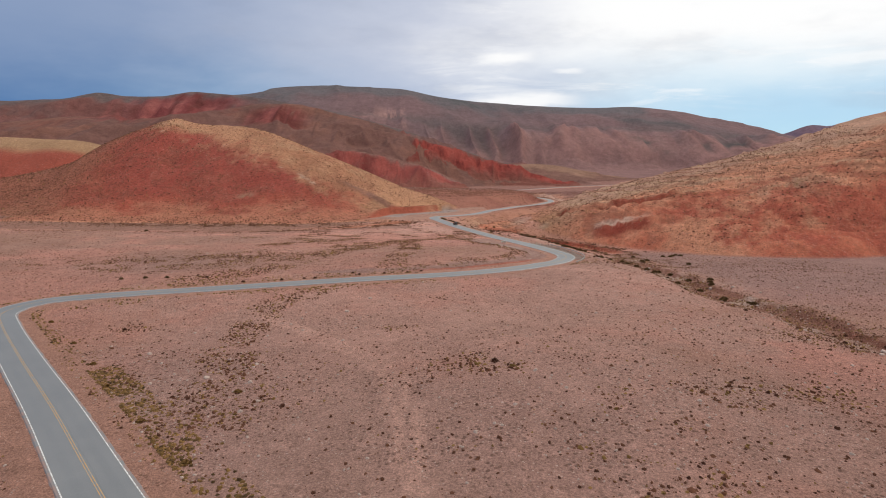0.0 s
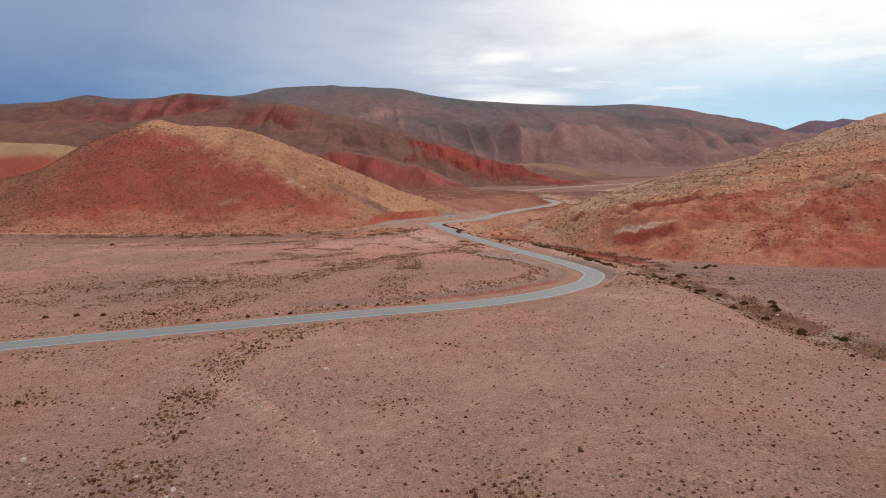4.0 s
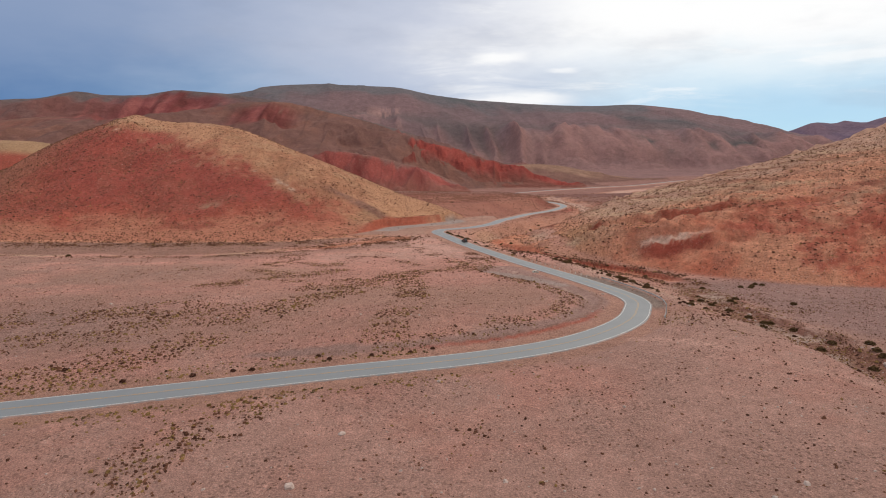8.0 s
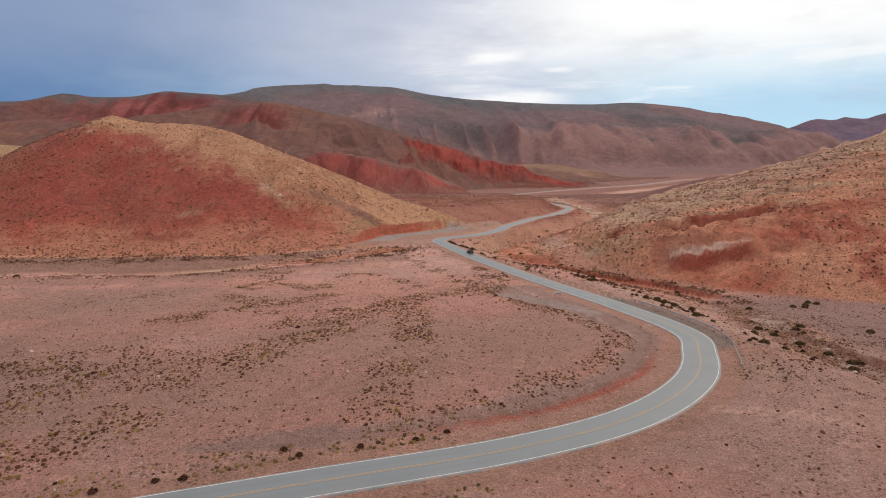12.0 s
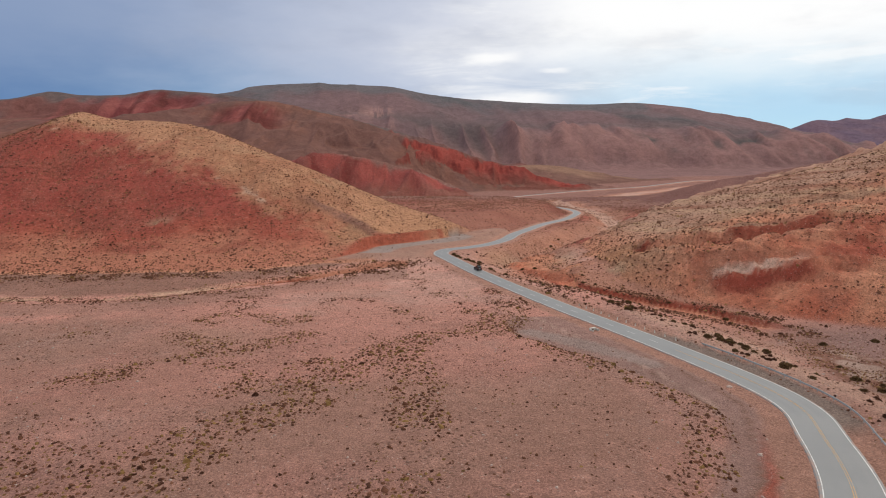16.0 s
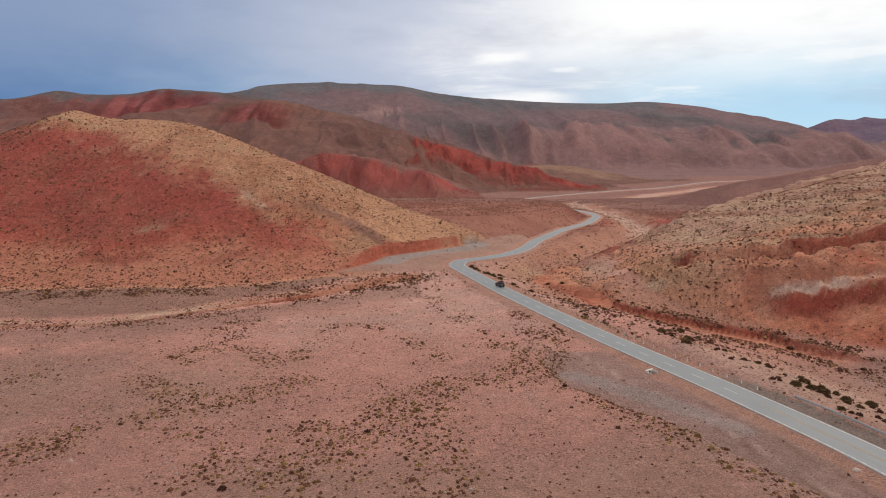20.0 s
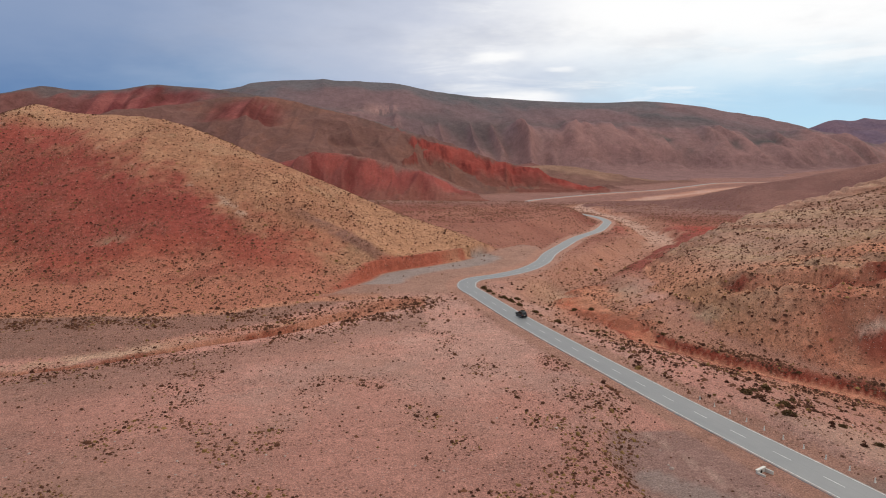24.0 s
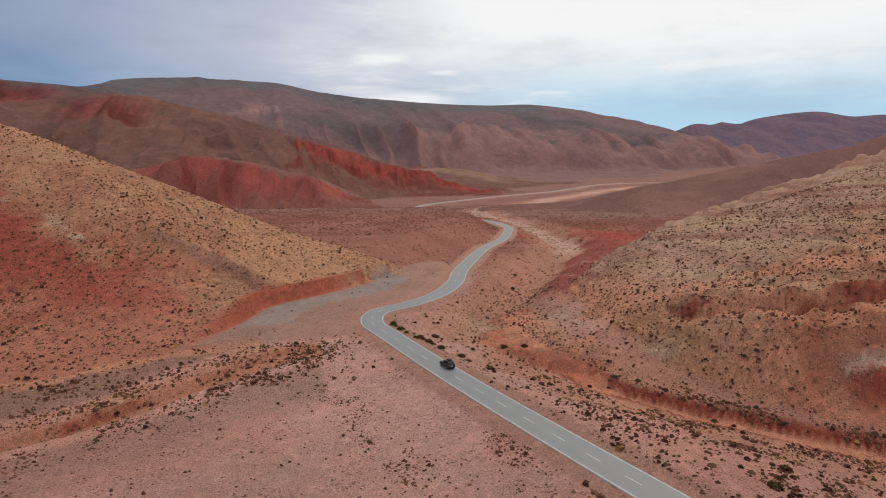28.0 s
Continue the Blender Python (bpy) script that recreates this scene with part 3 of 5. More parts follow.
    lot = np.where(inside, sstep(0.0, 1.3, cd + 0.6 * n) * sstep(438, 446, y), 0.0)
    z = z + (-0.9 - z) * lot
    out["lot"], out["cut"], out["cut_side"] = lot, cd, cside
    fd, fside, _, _ = near(x, y, FIELD, reach=40)
    z = np.where(fside < 0, z, z + np.where(fside > 0, (np.minimum(z, rz + 0.5) - z) * sstep(0, 5, fd + 2 * n) * (fd < 30) * (rd < 40), 0))
    out["field"], out["field_side"] = fd, fside
    bed = sstep(5.2, 11.0, rd + 1.2 * bank)
    z = rz - 0.14 + (z - rz + 0.14) * bed
    out.update(gside=gside, road=rd, rside=rside, rs=rs, wash=wd, wside=wside, gully=gd, floor=floor, u_red=u_red, u_och=u_och, d_red=d_red, d_och=d_och, s_och=s_och, s_red=s_red, white=wl, white_south=wl_south, rock=rl, rock_south=rl_south)
    return z, out

# ---- ground, hills and mountains as one continuous sheet ----
def graded(lo, fine_lo, fine_hi, hi, step, grow, most):
    """Grid lines: even between fine_lo and fine_hi, wider and wider outside."""
    def side(a, b):
        out, d, v = [], step, a
        while (v - b) * math.copysign(1, b - a) < 0:
            d = min(d * grow, most(v))
            v = v + math.copysign(d, b - a)
            out.append(v)
        return out
    mid = list(np.arange(fine_lo, fine_hi + step / 2, step))
    return np.array(side(mid[0], lo)[::-1] + mid + side(mid[-1], hi))


GX = graded(-4300, -165, 245, 4300, 1.25, 1.04, lambda v: 11 if abs(v) < 1500 else 48)
GY = graded(-420, 48, 500, 3350, 1.25, 1.02, lambda v: 4.6 if v < 1450 else 9)
XX, YY = np.meshgrid(GX, GY)
ZZ, INFO = land(XX, YY)


def mixc(a, b, f):
    return a + (np.array(b[:3]) - a) * np.clip(f, 0, 1)[..., None]


def paint_land():
    """The colour of soil and rock, layer by layer, with some shade and haze painted in, and how stony the soil is."""
    x, y, z, i = XX, YY, ZZ, INFO
    n1, n2, n3 = fbm(x, y, 60, 6, 0.6), fbm(x + 300, y - 80, 14, 4, 0.68), fbm(x - 500, y + 200, 160, 3)
    shape = x.shape

    def fill(r, g, b):
        return np.zeros(shape + (3,)) + np.array(srgb(r, g, b)[:3])
    c = fill(195, 140, 125)
    c = mixc(c, srgb(178, 134, 118), sstep(-0.1, 0.5, n1))
    c = mixc(c, srgb(190, 150, 136), sstep(0.05, 0.5, n3 + 0.4 * n2) * 0.7)
    c = c * np.interp(y, [60, 150, 225, 300, 380], [0.96, 0.92, 0.94, 0.99, 1.12])[..., None]
    c = mixc(c, srgb(158, 120, 105), sstep(-30, -90, x + 20 * n1) * sstep(190, 215, y) * sstep(-0.5, 0.2, n1 + 0.6 * n2) * 0.6)
    stony = 0.25 + 0.3 * sstep(0.0, 0.5, n2)
    # mauve gravel flats
    flat = np.exp(-((x + 38) / 20) ** 2 - ((y - 90) / 34) ** 2) + sstep(112, 135, x + 4 * n2) * sstep(350, 325, y) * sstep(170, 235, y) \
        + np.exp(-((x + 78) / 36) ** 2 - ((y - 226) / 22) ** 2) + 0.6 * np.exp(-((x - 35) / 60) ** 2 - ((y - 75) / 22) ** 2)
    flat = np.clip(flat * 1.3 + 0.3 * n2, 0, 1)
    c = mixc(c, srgb(168, 132, 122), flat * 0.55)
    c = mixc(c, srgb(156, 122, 115), sstep(108, 130, x + 6 * n2) * sstep(350, 325, y) * sstep(120, 200, y) * 0.8)
    stony = np.maximum(stony, 0.9 * flat)
    for kx, ky in ((83, 418.5), (77, 431), (68, 441), (90, 428)):
        c = mixc(c, srgb(136, 86, 72), np.exp(-((x - kx) / 3.6) ** 2 - ((y - ky) / 2.4) ** 2) * 0.9)
    # redder soil beyond the bend and up the valley
    c = mixc(c, srgb(162, 108, 92), sstep(420, 520, y))
    c = mixc(c, srgb(140, 84, 72), sstep(520, 760, y) * sstep(0.5, -0.2, n1))
    c = mixc(c, srgb(142, 108, 99), sstep(800, 880, y) * sstep(980, 920, y) * sstep(300, 340, x))
    c = mixc(c, srgb(176, 70, 58), np.exp(-((x - 222) / 48) ** 2 - ((y - 682) / 42) ** 2) * sstep(12, 26, i["wash"]) * (x > 160))
    c = mixc(c, srgb(140, 102, 94), sstep(760, 900, y) * 0.85)
    # dry stream beds
    n4g = fbm(x + 12, y - 40, 16, 3)
    w = i["wash"]
    n4w = fbm(x + 31, y - 17, 9, 3)
    c = mixc(c, srgb(182, 130, 109), sstep(30, 12, w + 10 * n2) * sstep(330, 380, y) * 0.9)
    c = mixc(c, srgb(136, 92, 76), sstep(9, 4, w + 6 * n2) * sstep(350, 300, y) * 0.8)
    c = mixc(c, srgb(192, 164, 150), sstep(8, 4, w + 4 * n2) * sstep(0.0, 0.35, fbm(x + 11, y * 0.7, 9, 3)) * sstep(350, 300, y) * 0.8)
    c = mixc(c, srgb(196, 156, 138), sstep(10, 6, w + 7 * n2) * sstep(590, 660, y) * np.interp(y, [850, 950], [0.95, 0.2]))
    c = mixc(c, srgb(150, 76, 66), sstep(9, 13, w + 4 * n2) * sstep(46, 26, w + 16 * n1) * (i["wside"] > 0) * sstep(465, 490, y) * sstep(730, 690, y) * sstep(-0.5, 0.0, n1 + n2 + 0.2) * 0.9)
    c = mixc(c, srgb(196, 160, 146), sstep(13, 7, w + 16 * fbm(x, y * 0.6, 50, 4)) * sstep(800, 900, y) * 0.6)
    c = mixc(c, srgb(176, 124, 100), sstep(7, 3, w + 3 * n2) * sstep(340, 360, y) * sstep(470, 430, y) * 0.8)
    c = mixc(c, srgb(206, 140, 112), sstep(3.4, 2.0, w + 1.6 * n4w) * sstep(335, 350, y) * sstep(460, 430, y))
    c = mixc(c, srgb(200, 142, 120), (i["wside"] < 0) * sstep(3, 5, w) * sstep(15, 10, w + 6 * n2) * sstep(335, 355, y) * sstep(450, 425, y) * 0.75)
    c = mixc(c, srgb(148, 66, 51), sstep(1.7, 0.8, np.abs(w - 3.4 + 1.6 * n4w)) * sstep(335, 350, y) * sstep(455, 430, y) * 0.95)
    edge = sstep(1.5, 0.5, np.abs(w - 4.2 + 2.5 * fbm(x + 31, y - 17, 9, 3))) * (i["wside"] > 0) * sstep(325, 345, y) * sstep(470, 430, y)
    c = mixc(c, srgb(156, 90, 73), edge * sstep(-0.3, 0.2, n2))
    edge = sstep(1.8, 0.4, np.abs(w - 5.2 + 4.0 * fbm(x + 31, y - 17, 9, 3))) * sstep(310, 280, y) * sstep(90, 120, y)
    c = mixc(c, srgb(128, 80, 66), edge * sstep(-0.3, 0.3, n2) * 0.9)
    c = mixc(c, srgb(210, 170, 148), np.exp(-((x - 88) / 13) ** 2 - ((y - 293) / 30) ** 2) * 0.9 * sstep(-0.5, 0.2, n2))
    c = mixc(c, srgb(190, 168, 144), np.exp(-((x - 75) / 15) ** 2 - ((y - 453) / 11) ** 2) * sstep(-0.4, 0.1, n2))
    c = mixc(c, srgb(188, 144, 118), np.exp(-((x - 58) / 10) ** 2 - ((y - 455) / 12) ** 2) * 0.7)
    gd, south = i["gully"], i["gside"] > 0
    c = mixc(c, srgb(188, 126, 101), sstep(16, 8, gd + 9 * n4g) * ~south * sstep(-0.3, 0.3, n2 + n4g + 0.15) * (y < 445) * 0.85)
    c = mixc(c, srgb(186, 126, 102), sstep(5.5, 4.5, gd) * (y < 440) * 0.9)
    c = mixc(c, srgb(204, 166, 142), ~south * sstep(3.5, 5, gd) * sstep(14, 9, gd + 7 * n4g) * sstep(-45, -75, x) * sstep(-0.35, 0.15, n2 + n4g + 0.1) * 0.85)
    c = mixc(c, srgb(216, 176, 150), ~south * sstep(5, 7, gd) * sstep(13, 9, gd + 4 * n2) * sstep(0.1, 0.35, n2) * 0.7)
    c = mixc(c, srgb(146, 74, 56), ~south * sstep(1.4, 0.5, np.abs(gd - 4.0 + 1.8 * n4w)) * (y < 440) * sstep(-0.25, 0.2, n1 + n2 + 0.1) * 0.85)
    foot, foot_side, _, _ = near(x, y, curve([(-260, 436), (-120, 424), (-60, 421), (-43, 429), (-24, 438), (-6, 442)], 6.0), reach=60)
    c = mixc(c, srgb(182, 118, 95), (foot_side < 0) * (foot < 60) * (x < -8) * (x > -270) * (y > 410))
    strip = ~south * (x < -12) * (y < 470) * sstep(11, 15, i["gully"] + 4 * n2) * ((foot_side > 0) | (x < -270))
    c = mixc(c, srgb(150, 112, 98), strip * 0.85)
    c = mixc(c, srgb(160, 122, 108), south * sstep(9, 12, i["gully"]) * sstep(34, 22, i["gully"] + 10 * n1) * (y < 430) * (x < 10) * 0.6)
    c = mixc(c, srgb(204, 142, 113), sstep(4.2, 1.6, foot + 3.0 * n2 + 2.0 * n4g) * sstep(-0.6, 0.0, n1 + n2 + 0.2) * 0.9)
    # red hill: orange foot, deep red face, ochre top with a pale seam
    n4 = fbm(x + 77, y * 1.3 + 31, 22, 5, 0.65)
    on = sstep(-1.6, 0.2, i["hill_red"]) * (i["owner"] == 0)
    hc = fill(188, 124, 100)
    seam = np.interp(x, [-420, -300, -240, -175, -117, -72, -35, 0], [60, 74, 72, 60, 43, 25, 12, -4]) + 5.0 * n4
    hc = mixc(hc, srgb(166, 88, 72), sstep(-2, 9, z + 10 * n4) * sstep(14, -50, x - 0.3 * (y - 500) + 20 * n4))
    hc = mixc(hc, srgb(156, 78, 68), sstep(4, 24, z + 18 * n4 + 8 * n2) * sstep(-30, -75, x + 26 * n1) * sstep(-275, -200, x + 30 * n4) * 0.9)
    hc = mixc(hc, srgb(150, 92, 76), sstep(0.1, 0.45, n2 + 0.6 * n4) * 0.4)
    hc = mixc(hc, srgb(190, 142, 110), sstep(-9, 9, z - seam + 12 * n2 + 8 * n4) * 0.9)
    hc = mixc(hc, srgb(170, 116, 90), sstep(-3, 3, z - seam) * sstep(-0.1, 0.4, n1 + 0.7 * n4) * 0.75)
    hc = mixc(hc, srgb(186, 150, 118), sstep(-3, 3, z - seam) * sstep(0.1, 0.4, n4) * 0.45)
    hc = mixc(hc, srgb(192, 162, 142), np.exp(-((z - seam) / 1.1) ** 2) * sstep(0.05, 0.3, n2) * (x < -60) * 0.85)
    hc = mixc(hc, srgb(150, 104, 84), sstep(-225, -270, x + 20 * n4) * 0.6)
    hc = mixc(hc, srgb(170, 138, 114), np.exp(-((x + 117) / 6) ** 2 - ((y - 492) / 5) ** 2) * sstep(-0.2, 0.2, n2))
    rock = sstep(5, 2, np.abs(y - (500 - 0.62 * (x + 20))) + 2 * n2) * np.exp(-((x + 22) / 22) ** 4)
    hc = mixc(hc, srgb(150, 108, 93), rock * sstep(-0.4, 0.1, n4 + 0.3))
    c = c + (hc - c) * on[..., None]
    # ochre hill: red bank, pale ledges, grey stony shoulder
    on = sstep(-1.0, 1.5, i["hill_ochre"]) * (i["owner"] == 0)
    hc = fill(206, 142, 113)
    beds = fbm(x * 0.25, y * 1.0 + 1.6 * z, 12, 4)
    lines = fbm(x * 0.06 + 0.4 * n2, y * 0.12 + 1.15 * z, 3.4, 3, 0.6)
    hc = mixc(hc, srgb(184, 142, 116), sstep(-0.1, 0.4, beds + 0.4 * n4) * sstep(0.9, 0.6, i["u_och"]))
    hc = mixc(hc, srgb(190, 108, 84), sstep(0.4, 0.8, i["u_och"] + 0.3 * n4) * sstep(-0.35, 0.3, n1 + 0.7 * n4 + 0.1) * 0.9)
    hc = mixc(hc, srgb(182, 144, 124), np.maximum(sstep(0.34, 0.12, i["u_och"] + 0.16 * n4), sstep(462, 476, y)) * sstep(100, 130, x) * 0.85)
    # dark strata lines, which also paint in the shade of the ledge risers
    hc = mixc(hc, srgb(146, 92, 74), sstep(0.15, 0.35, lines) * sstep(0.92, 0.7, i["u_och"]) * sstep(-0.5, 0.1, n1 + 0.5 * n4) * 0.6)
    hc = mixc(hc, srgb(196, 160, 130), sstep(-0.2, -0.45, lines) * sstep(0.92, 0.7, i["u_och"]) * 0.6)
    hc = mixc(hc, srgb(156, 108, 90), sstep(0.15, 0.45, n2 + 0.5 * n4) * 0.4)
    hc = mixc(hc, srgb(174, 88, 72), sstep(0.5, 0.8, i["u_och"] + 0.25 * n2) * sstep(150, 170, x + 8 * n4) * sstep(-0.3, 0.25, n4 + 0.4 * n2 + 0.05) * 0.75)
    ws = i["white_south"]
    core = sstep(119, 126, x + 4 * n2) * sstep(152, 143, x + 6 * n2) * sstep(16, 12, i["white"])
    over = np.where(ws, -i["white"], i["white"]) - 2.0 * n4
    hc = mixc(hc, srgb(156, 72, 60), core * sstep(0.6, -1.2, over) * sstep(-6.5, -3.0, over + 3 * n2) * 0.85)
    hc = mixc(hc, srgb(212, 182, 164), core * sstep(-0.6, 1.0, over) * sstep(4.6, 2.4, over + 2 * n2) * sstep(-0.4, 0.1, n4 + 0.5 * n2) * 0.75)
    hc = mixc(hc, srgb(188, 140, 108), np.exp(-((x - 101) / 10) ** 2 - ((y - 417) / 24) ** 2) * 0.8)
    hc = mixc(hc, srgb(206, 176, 148), np.exp(-((x - 96) / 3.5) ** 2 - ((y - 408) / 3.5) ** 2) * sstep(-0.4, 0.2, n2))
    rs, rd = i["rock_south"], i["rock"] + 3.0 * n2
    hc = mixc(hc, srgb(150, 80, 64), np.where(rs, sstep(8, 4, rd), sstep(3, 1, rd)) * sstep(-0.5, -0.05, n4 + 0.4 * n2) * sstep(190, 170, x))
    c = c + (hc - c) * on[..., None]
    # far land
    own = i["owner"]
    red, dark = srgb(142, 68, 64), srgb(106, 98, 98)
    streak = fbm(x * 2.6 + 14 * fbm(x, y, 60, 2), y * 0.22, 44, 4, 0.65)
    scar = np.exp(-((x + 535 + 30 * streak) / 148) ** 4) * sstep(1420, 1530, y + 90 * streak) * sstep(1742, 1715, y + 25 * streak) \
        + 0.9 * np.exp(-((x + 262) / 62) ** 4) * sstep(1340, 1380, y) * sstep(1480, 1440, y)
    scar = np.clip(scar, 0, 1) * sstep(-0.7, -0.2, streak + 0.5 * fbm(x, y, 150, 3))
    f, g, fine = fbm(x, y, 110, 5, 0.6), fbm(x * 1.6, y * 0.5, 36, 4, 0.6), fbm(x * 2.2, y * 0.35, 60, 4, 0.6)
    for k in range(1, 10):
        m = own == k
        if not m.any():
            continue
        u = i["u%d" % k]
        lc = fill(118, 98, 98)
        if k in (1, 2):
            crest = np.interp(x, CLIFF_LOW[:, 0], CLIFF_LOW[:, 1]) if k == 1 else np.interp(x, CLIFF_HIGH[:, 0], CLIFF_HIGH[:, 1])
            worn = fbm(x * 1.5 + 8 * f, y * 0.6, 34, 4, 0.65)
            lc = mixc(fill(130, 94, 86), srgb(136, 86, 76), sstep(0.3, 0.7, u) * (y < crest))
            face = sstep(0.0, 0.16, u + 0.2 * g + 0.12 * f) * sstep(0.9, 0.35, u + 0.35 * f + 0.2 * worn) * (y < crest + 10) * (sstep(10, 50, x + 20 * f) if k == 2 else 1) * sstep(-0.75, -0.2, worn + 0.6 * f + 0.1)
            face = face * 0.88
            lc = mixc(lc, red if k == 1 else srgb(164, 74, 66), face)
            lc = mixc(lc, srgb(168, 88, 78), face * sstep(0.0, 0.35, worn) * 0.6)
            lc = mixc(lc, srgb(112, 54, 50), face * sstep(-0.05, -0.3, worn) * 0.75)
        elif k == 3:
            lc = mixc(fill(130, 94, 86), srgb(140, 98, 86), sstep(-0.1, 0.4, f))
            lc = mixc(lc, srgb(104, 80, 74), sstep(0.0, 0.4, fine) * 0.5)
            lc = mixc(lc, srgb(138, 76, 66), sstep(0.05, 0.35, g + 0.4 * f) * sstep(0.02, 0.08, u) * sstep(0.42, 0.2, u) * sstep(-180, -300, x) * 0.3)
        elif k == 4:
            lc = mixc(fill(128, 94, 89), dark, sstep(0.24, 0.08, u) * 0.7)
            flare = sstep(0.11, 0.17, u + 0.06 * g) * sstep(0.62, 0.34, u + 0.25 * f) * sstep(-0.25, 0.2, f + 0.6 * fine + 0.05) * 0.25
            lc = mixc(lc, srgb(146, 72, 64), flare)
            lc = mixc(lc, srgb(170, 104, 94), flare * sstep(0.1, 0.4, fine) * 0.6)
        elif k == 5:
            # greyer and bluer than the rock: distance haze is mixed into the colour
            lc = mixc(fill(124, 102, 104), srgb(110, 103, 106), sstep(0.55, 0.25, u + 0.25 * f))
            lc = mixc(lc, srgb(134, 106, 107), sstep(-0.1, 0.4, fbm(x + 900, y, 420, 4, 0.6)) * 0.8)
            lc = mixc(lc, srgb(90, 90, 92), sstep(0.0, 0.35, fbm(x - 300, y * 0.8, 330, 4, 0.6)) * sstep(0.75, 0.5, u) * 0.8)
            lc = mixc(lc, srgb(150, 114, 110), sstep(0.66, 0.88, u + 0.2 * f) * 0.8)
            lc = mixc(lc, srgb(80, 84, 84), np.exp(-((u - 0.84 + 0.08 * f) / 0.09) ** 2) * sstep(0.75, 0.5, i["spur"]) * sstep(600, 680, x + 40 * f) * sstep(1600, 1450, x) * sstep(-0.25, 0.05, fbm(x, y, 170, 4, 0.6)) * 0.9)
            lc = mixc(lc, srgb(166, 134, 129), sstep(0.0, 0.3, fbm(x * 1.7 + 40 * f, y * 0.6, 70, 4, 0.65)) * sstep(0.6, 0.78, u) * sstep(0.98, 0.85, u) * 0.3)
            # shading painted by spur height: crests lighter, the creases between them darker
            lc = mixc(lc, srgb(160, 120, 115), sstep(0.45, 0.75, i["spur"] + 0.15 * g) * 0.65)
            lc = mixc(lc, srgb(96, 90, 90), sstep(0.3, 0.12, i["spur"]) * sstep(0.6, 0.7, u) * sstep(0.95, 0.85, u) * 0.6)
            lc = mixc(lc, srgb(172, 134, 128), np.exp(-((x + 28) / 60) ** 2 - ((y - 2226) / 30) ** 2) * sstep(-0.2, 0.2, g))
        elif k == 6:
            # purple rock, with the haze of distance put into its colour too
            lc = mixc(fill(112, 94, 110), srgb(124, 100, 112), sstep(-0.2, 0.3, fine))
        elif k == 7:
            lc = mixc(fill(124, 86, 80), srgb(138, 98, 90), sstep(-0.1, 0.4, f))
        elif k == 8:
            lc = mixc(fill(154, 80, 66), srgb(166, 130, 100), sstep(0.35, 0.2, u))
        else:
            lc = mixc(fill(156, 120, 102), srgb(132, 96, 86), sstep(0.2, 0.6, u + 0.4 * f + 0.2 * g))
        if k in (3, 4):
            lc = mixc(lc, srgb(138, 70, 70), scar * 0.85)
            lc = mixc(lc, srgb(170, 102, 96), scar * sstep(0.1, 0.35, streak) * 0.7)
            lc = mixc(lc, srgb(104, 56, 52), scar * sstep(0.0, -0.3, streak) * 0.8)
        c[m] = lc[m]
    # the levelled lot, its cut bank and the road's shoulders
    bankc = (i["cut_side"] < 0) * sstep(5, 1.5, i["cut"]) + (i["cut_side"] > 0) * sstep(3.5, 2.0, i["cut"])
    c = mixc(c, srgb(176, 98, 78), bankc * (y > 452) * (y < 520) * (x < 34))
    c = mixc(c, srgb(172, 132, 116), i["lot"] * sstep(2, 4, i["cut"]))
    c = mixc(c, srgb(214, 172, 138), np.exp(-((x - 33) / 7) ** 2 - ((y - 506) / 9) ** 2) * sstep(-0.5, 0.0, n2))
    c = mixc(c, srgb(160, 142, 135), i["lot"] * sstep(3, 5, i["cut"]) * sstep(19, 14, i["cut"] + 4 * n2) * (y > 458))
    inner = (i["field_side"] > 0) * sstep(0.5, 2.5, i["field"] + n2) * sstep(26, 20, i["field"]) * (i["road"] < 36) * (y < 322) * (y > 195)
    c = mixc(c, srgb(160, 127, 118), inner * 0.85)
    stony = stony * (1 - 0.9 * inner)
    c = mixc(c, srgb(140, 104, 90), inner * sstep(0.7, 0.2, np.abs(i["road"] - 10.0 + 0.8 * n2)) * sstep(-0.4, 0.2, n1 + n2 + 0.2) * 0.7)
    c = mixc(c, srgb(196, 164, 148), inner * sstep(0.8, 0.2, np.abs(i["road"] - 15.2 + 1.2 * n2)) * 0.5)
    c = mixc(c, srgb(136, 100, 88), inner * sstep(0.6, 0.2, np.abs(i["road"] - 16.4 + 1.2 * n2)) * sstep(-0.3, 0.3, n2) * 0.6)
    c = mixc(c, srgb(196, 155, 137), (i["rside"] > 0) * sstep(9, 11, i["road"]) * sstep(27, 20, i["road"] + 4 * n2) * sstep(236, 250, y) * sstep(345, 315, y) * 0.8)
    c = mixc(c, srgb(176, 92, 74), sstep(1.2, 0.5, np.abs(i["road"] - 8.4) + 0.6 * n2) * (i["rside"] < 0) * np.exp(-((x - 32) / 30) ** 4 - ((y - 214) / 24) ** 4) * 0.95)
    bare = near(x, y, curve([(36, 306), (42, 298), (49, 287), (55, 276)], 4.0), reach=30)[0]
    c = mixc(c, srgb(164, 142, 134), sstep(3.6, 2.4, bare + 1.5 * n2) * 0.85)
    r = i["road"] + 0.9 * n2
    c = mixc(c, srgb(178, 133, 116), sstep(8.6, 7.4, r))
    stony = stony * (1 - 0.9 * sstep(8.4, 6.6, r))
    c = mixc(c, srgb(146, 126, 116), sstep(7.6, 7.0, i["road"]) * (i["rside"] > 0) * sstep(238, 246, y) * sstep(310, 296, y))
    for line in (curve([(-31, 150), (-18, 129.5), (-3.7, 101.5), (0, 86), (2, 60)], 4.0), curve([(50, 203), (64, 194.8), (75, 184.5), (92, 172)], 4.0)):
        d = near(x, y, line, reach=30)[0]
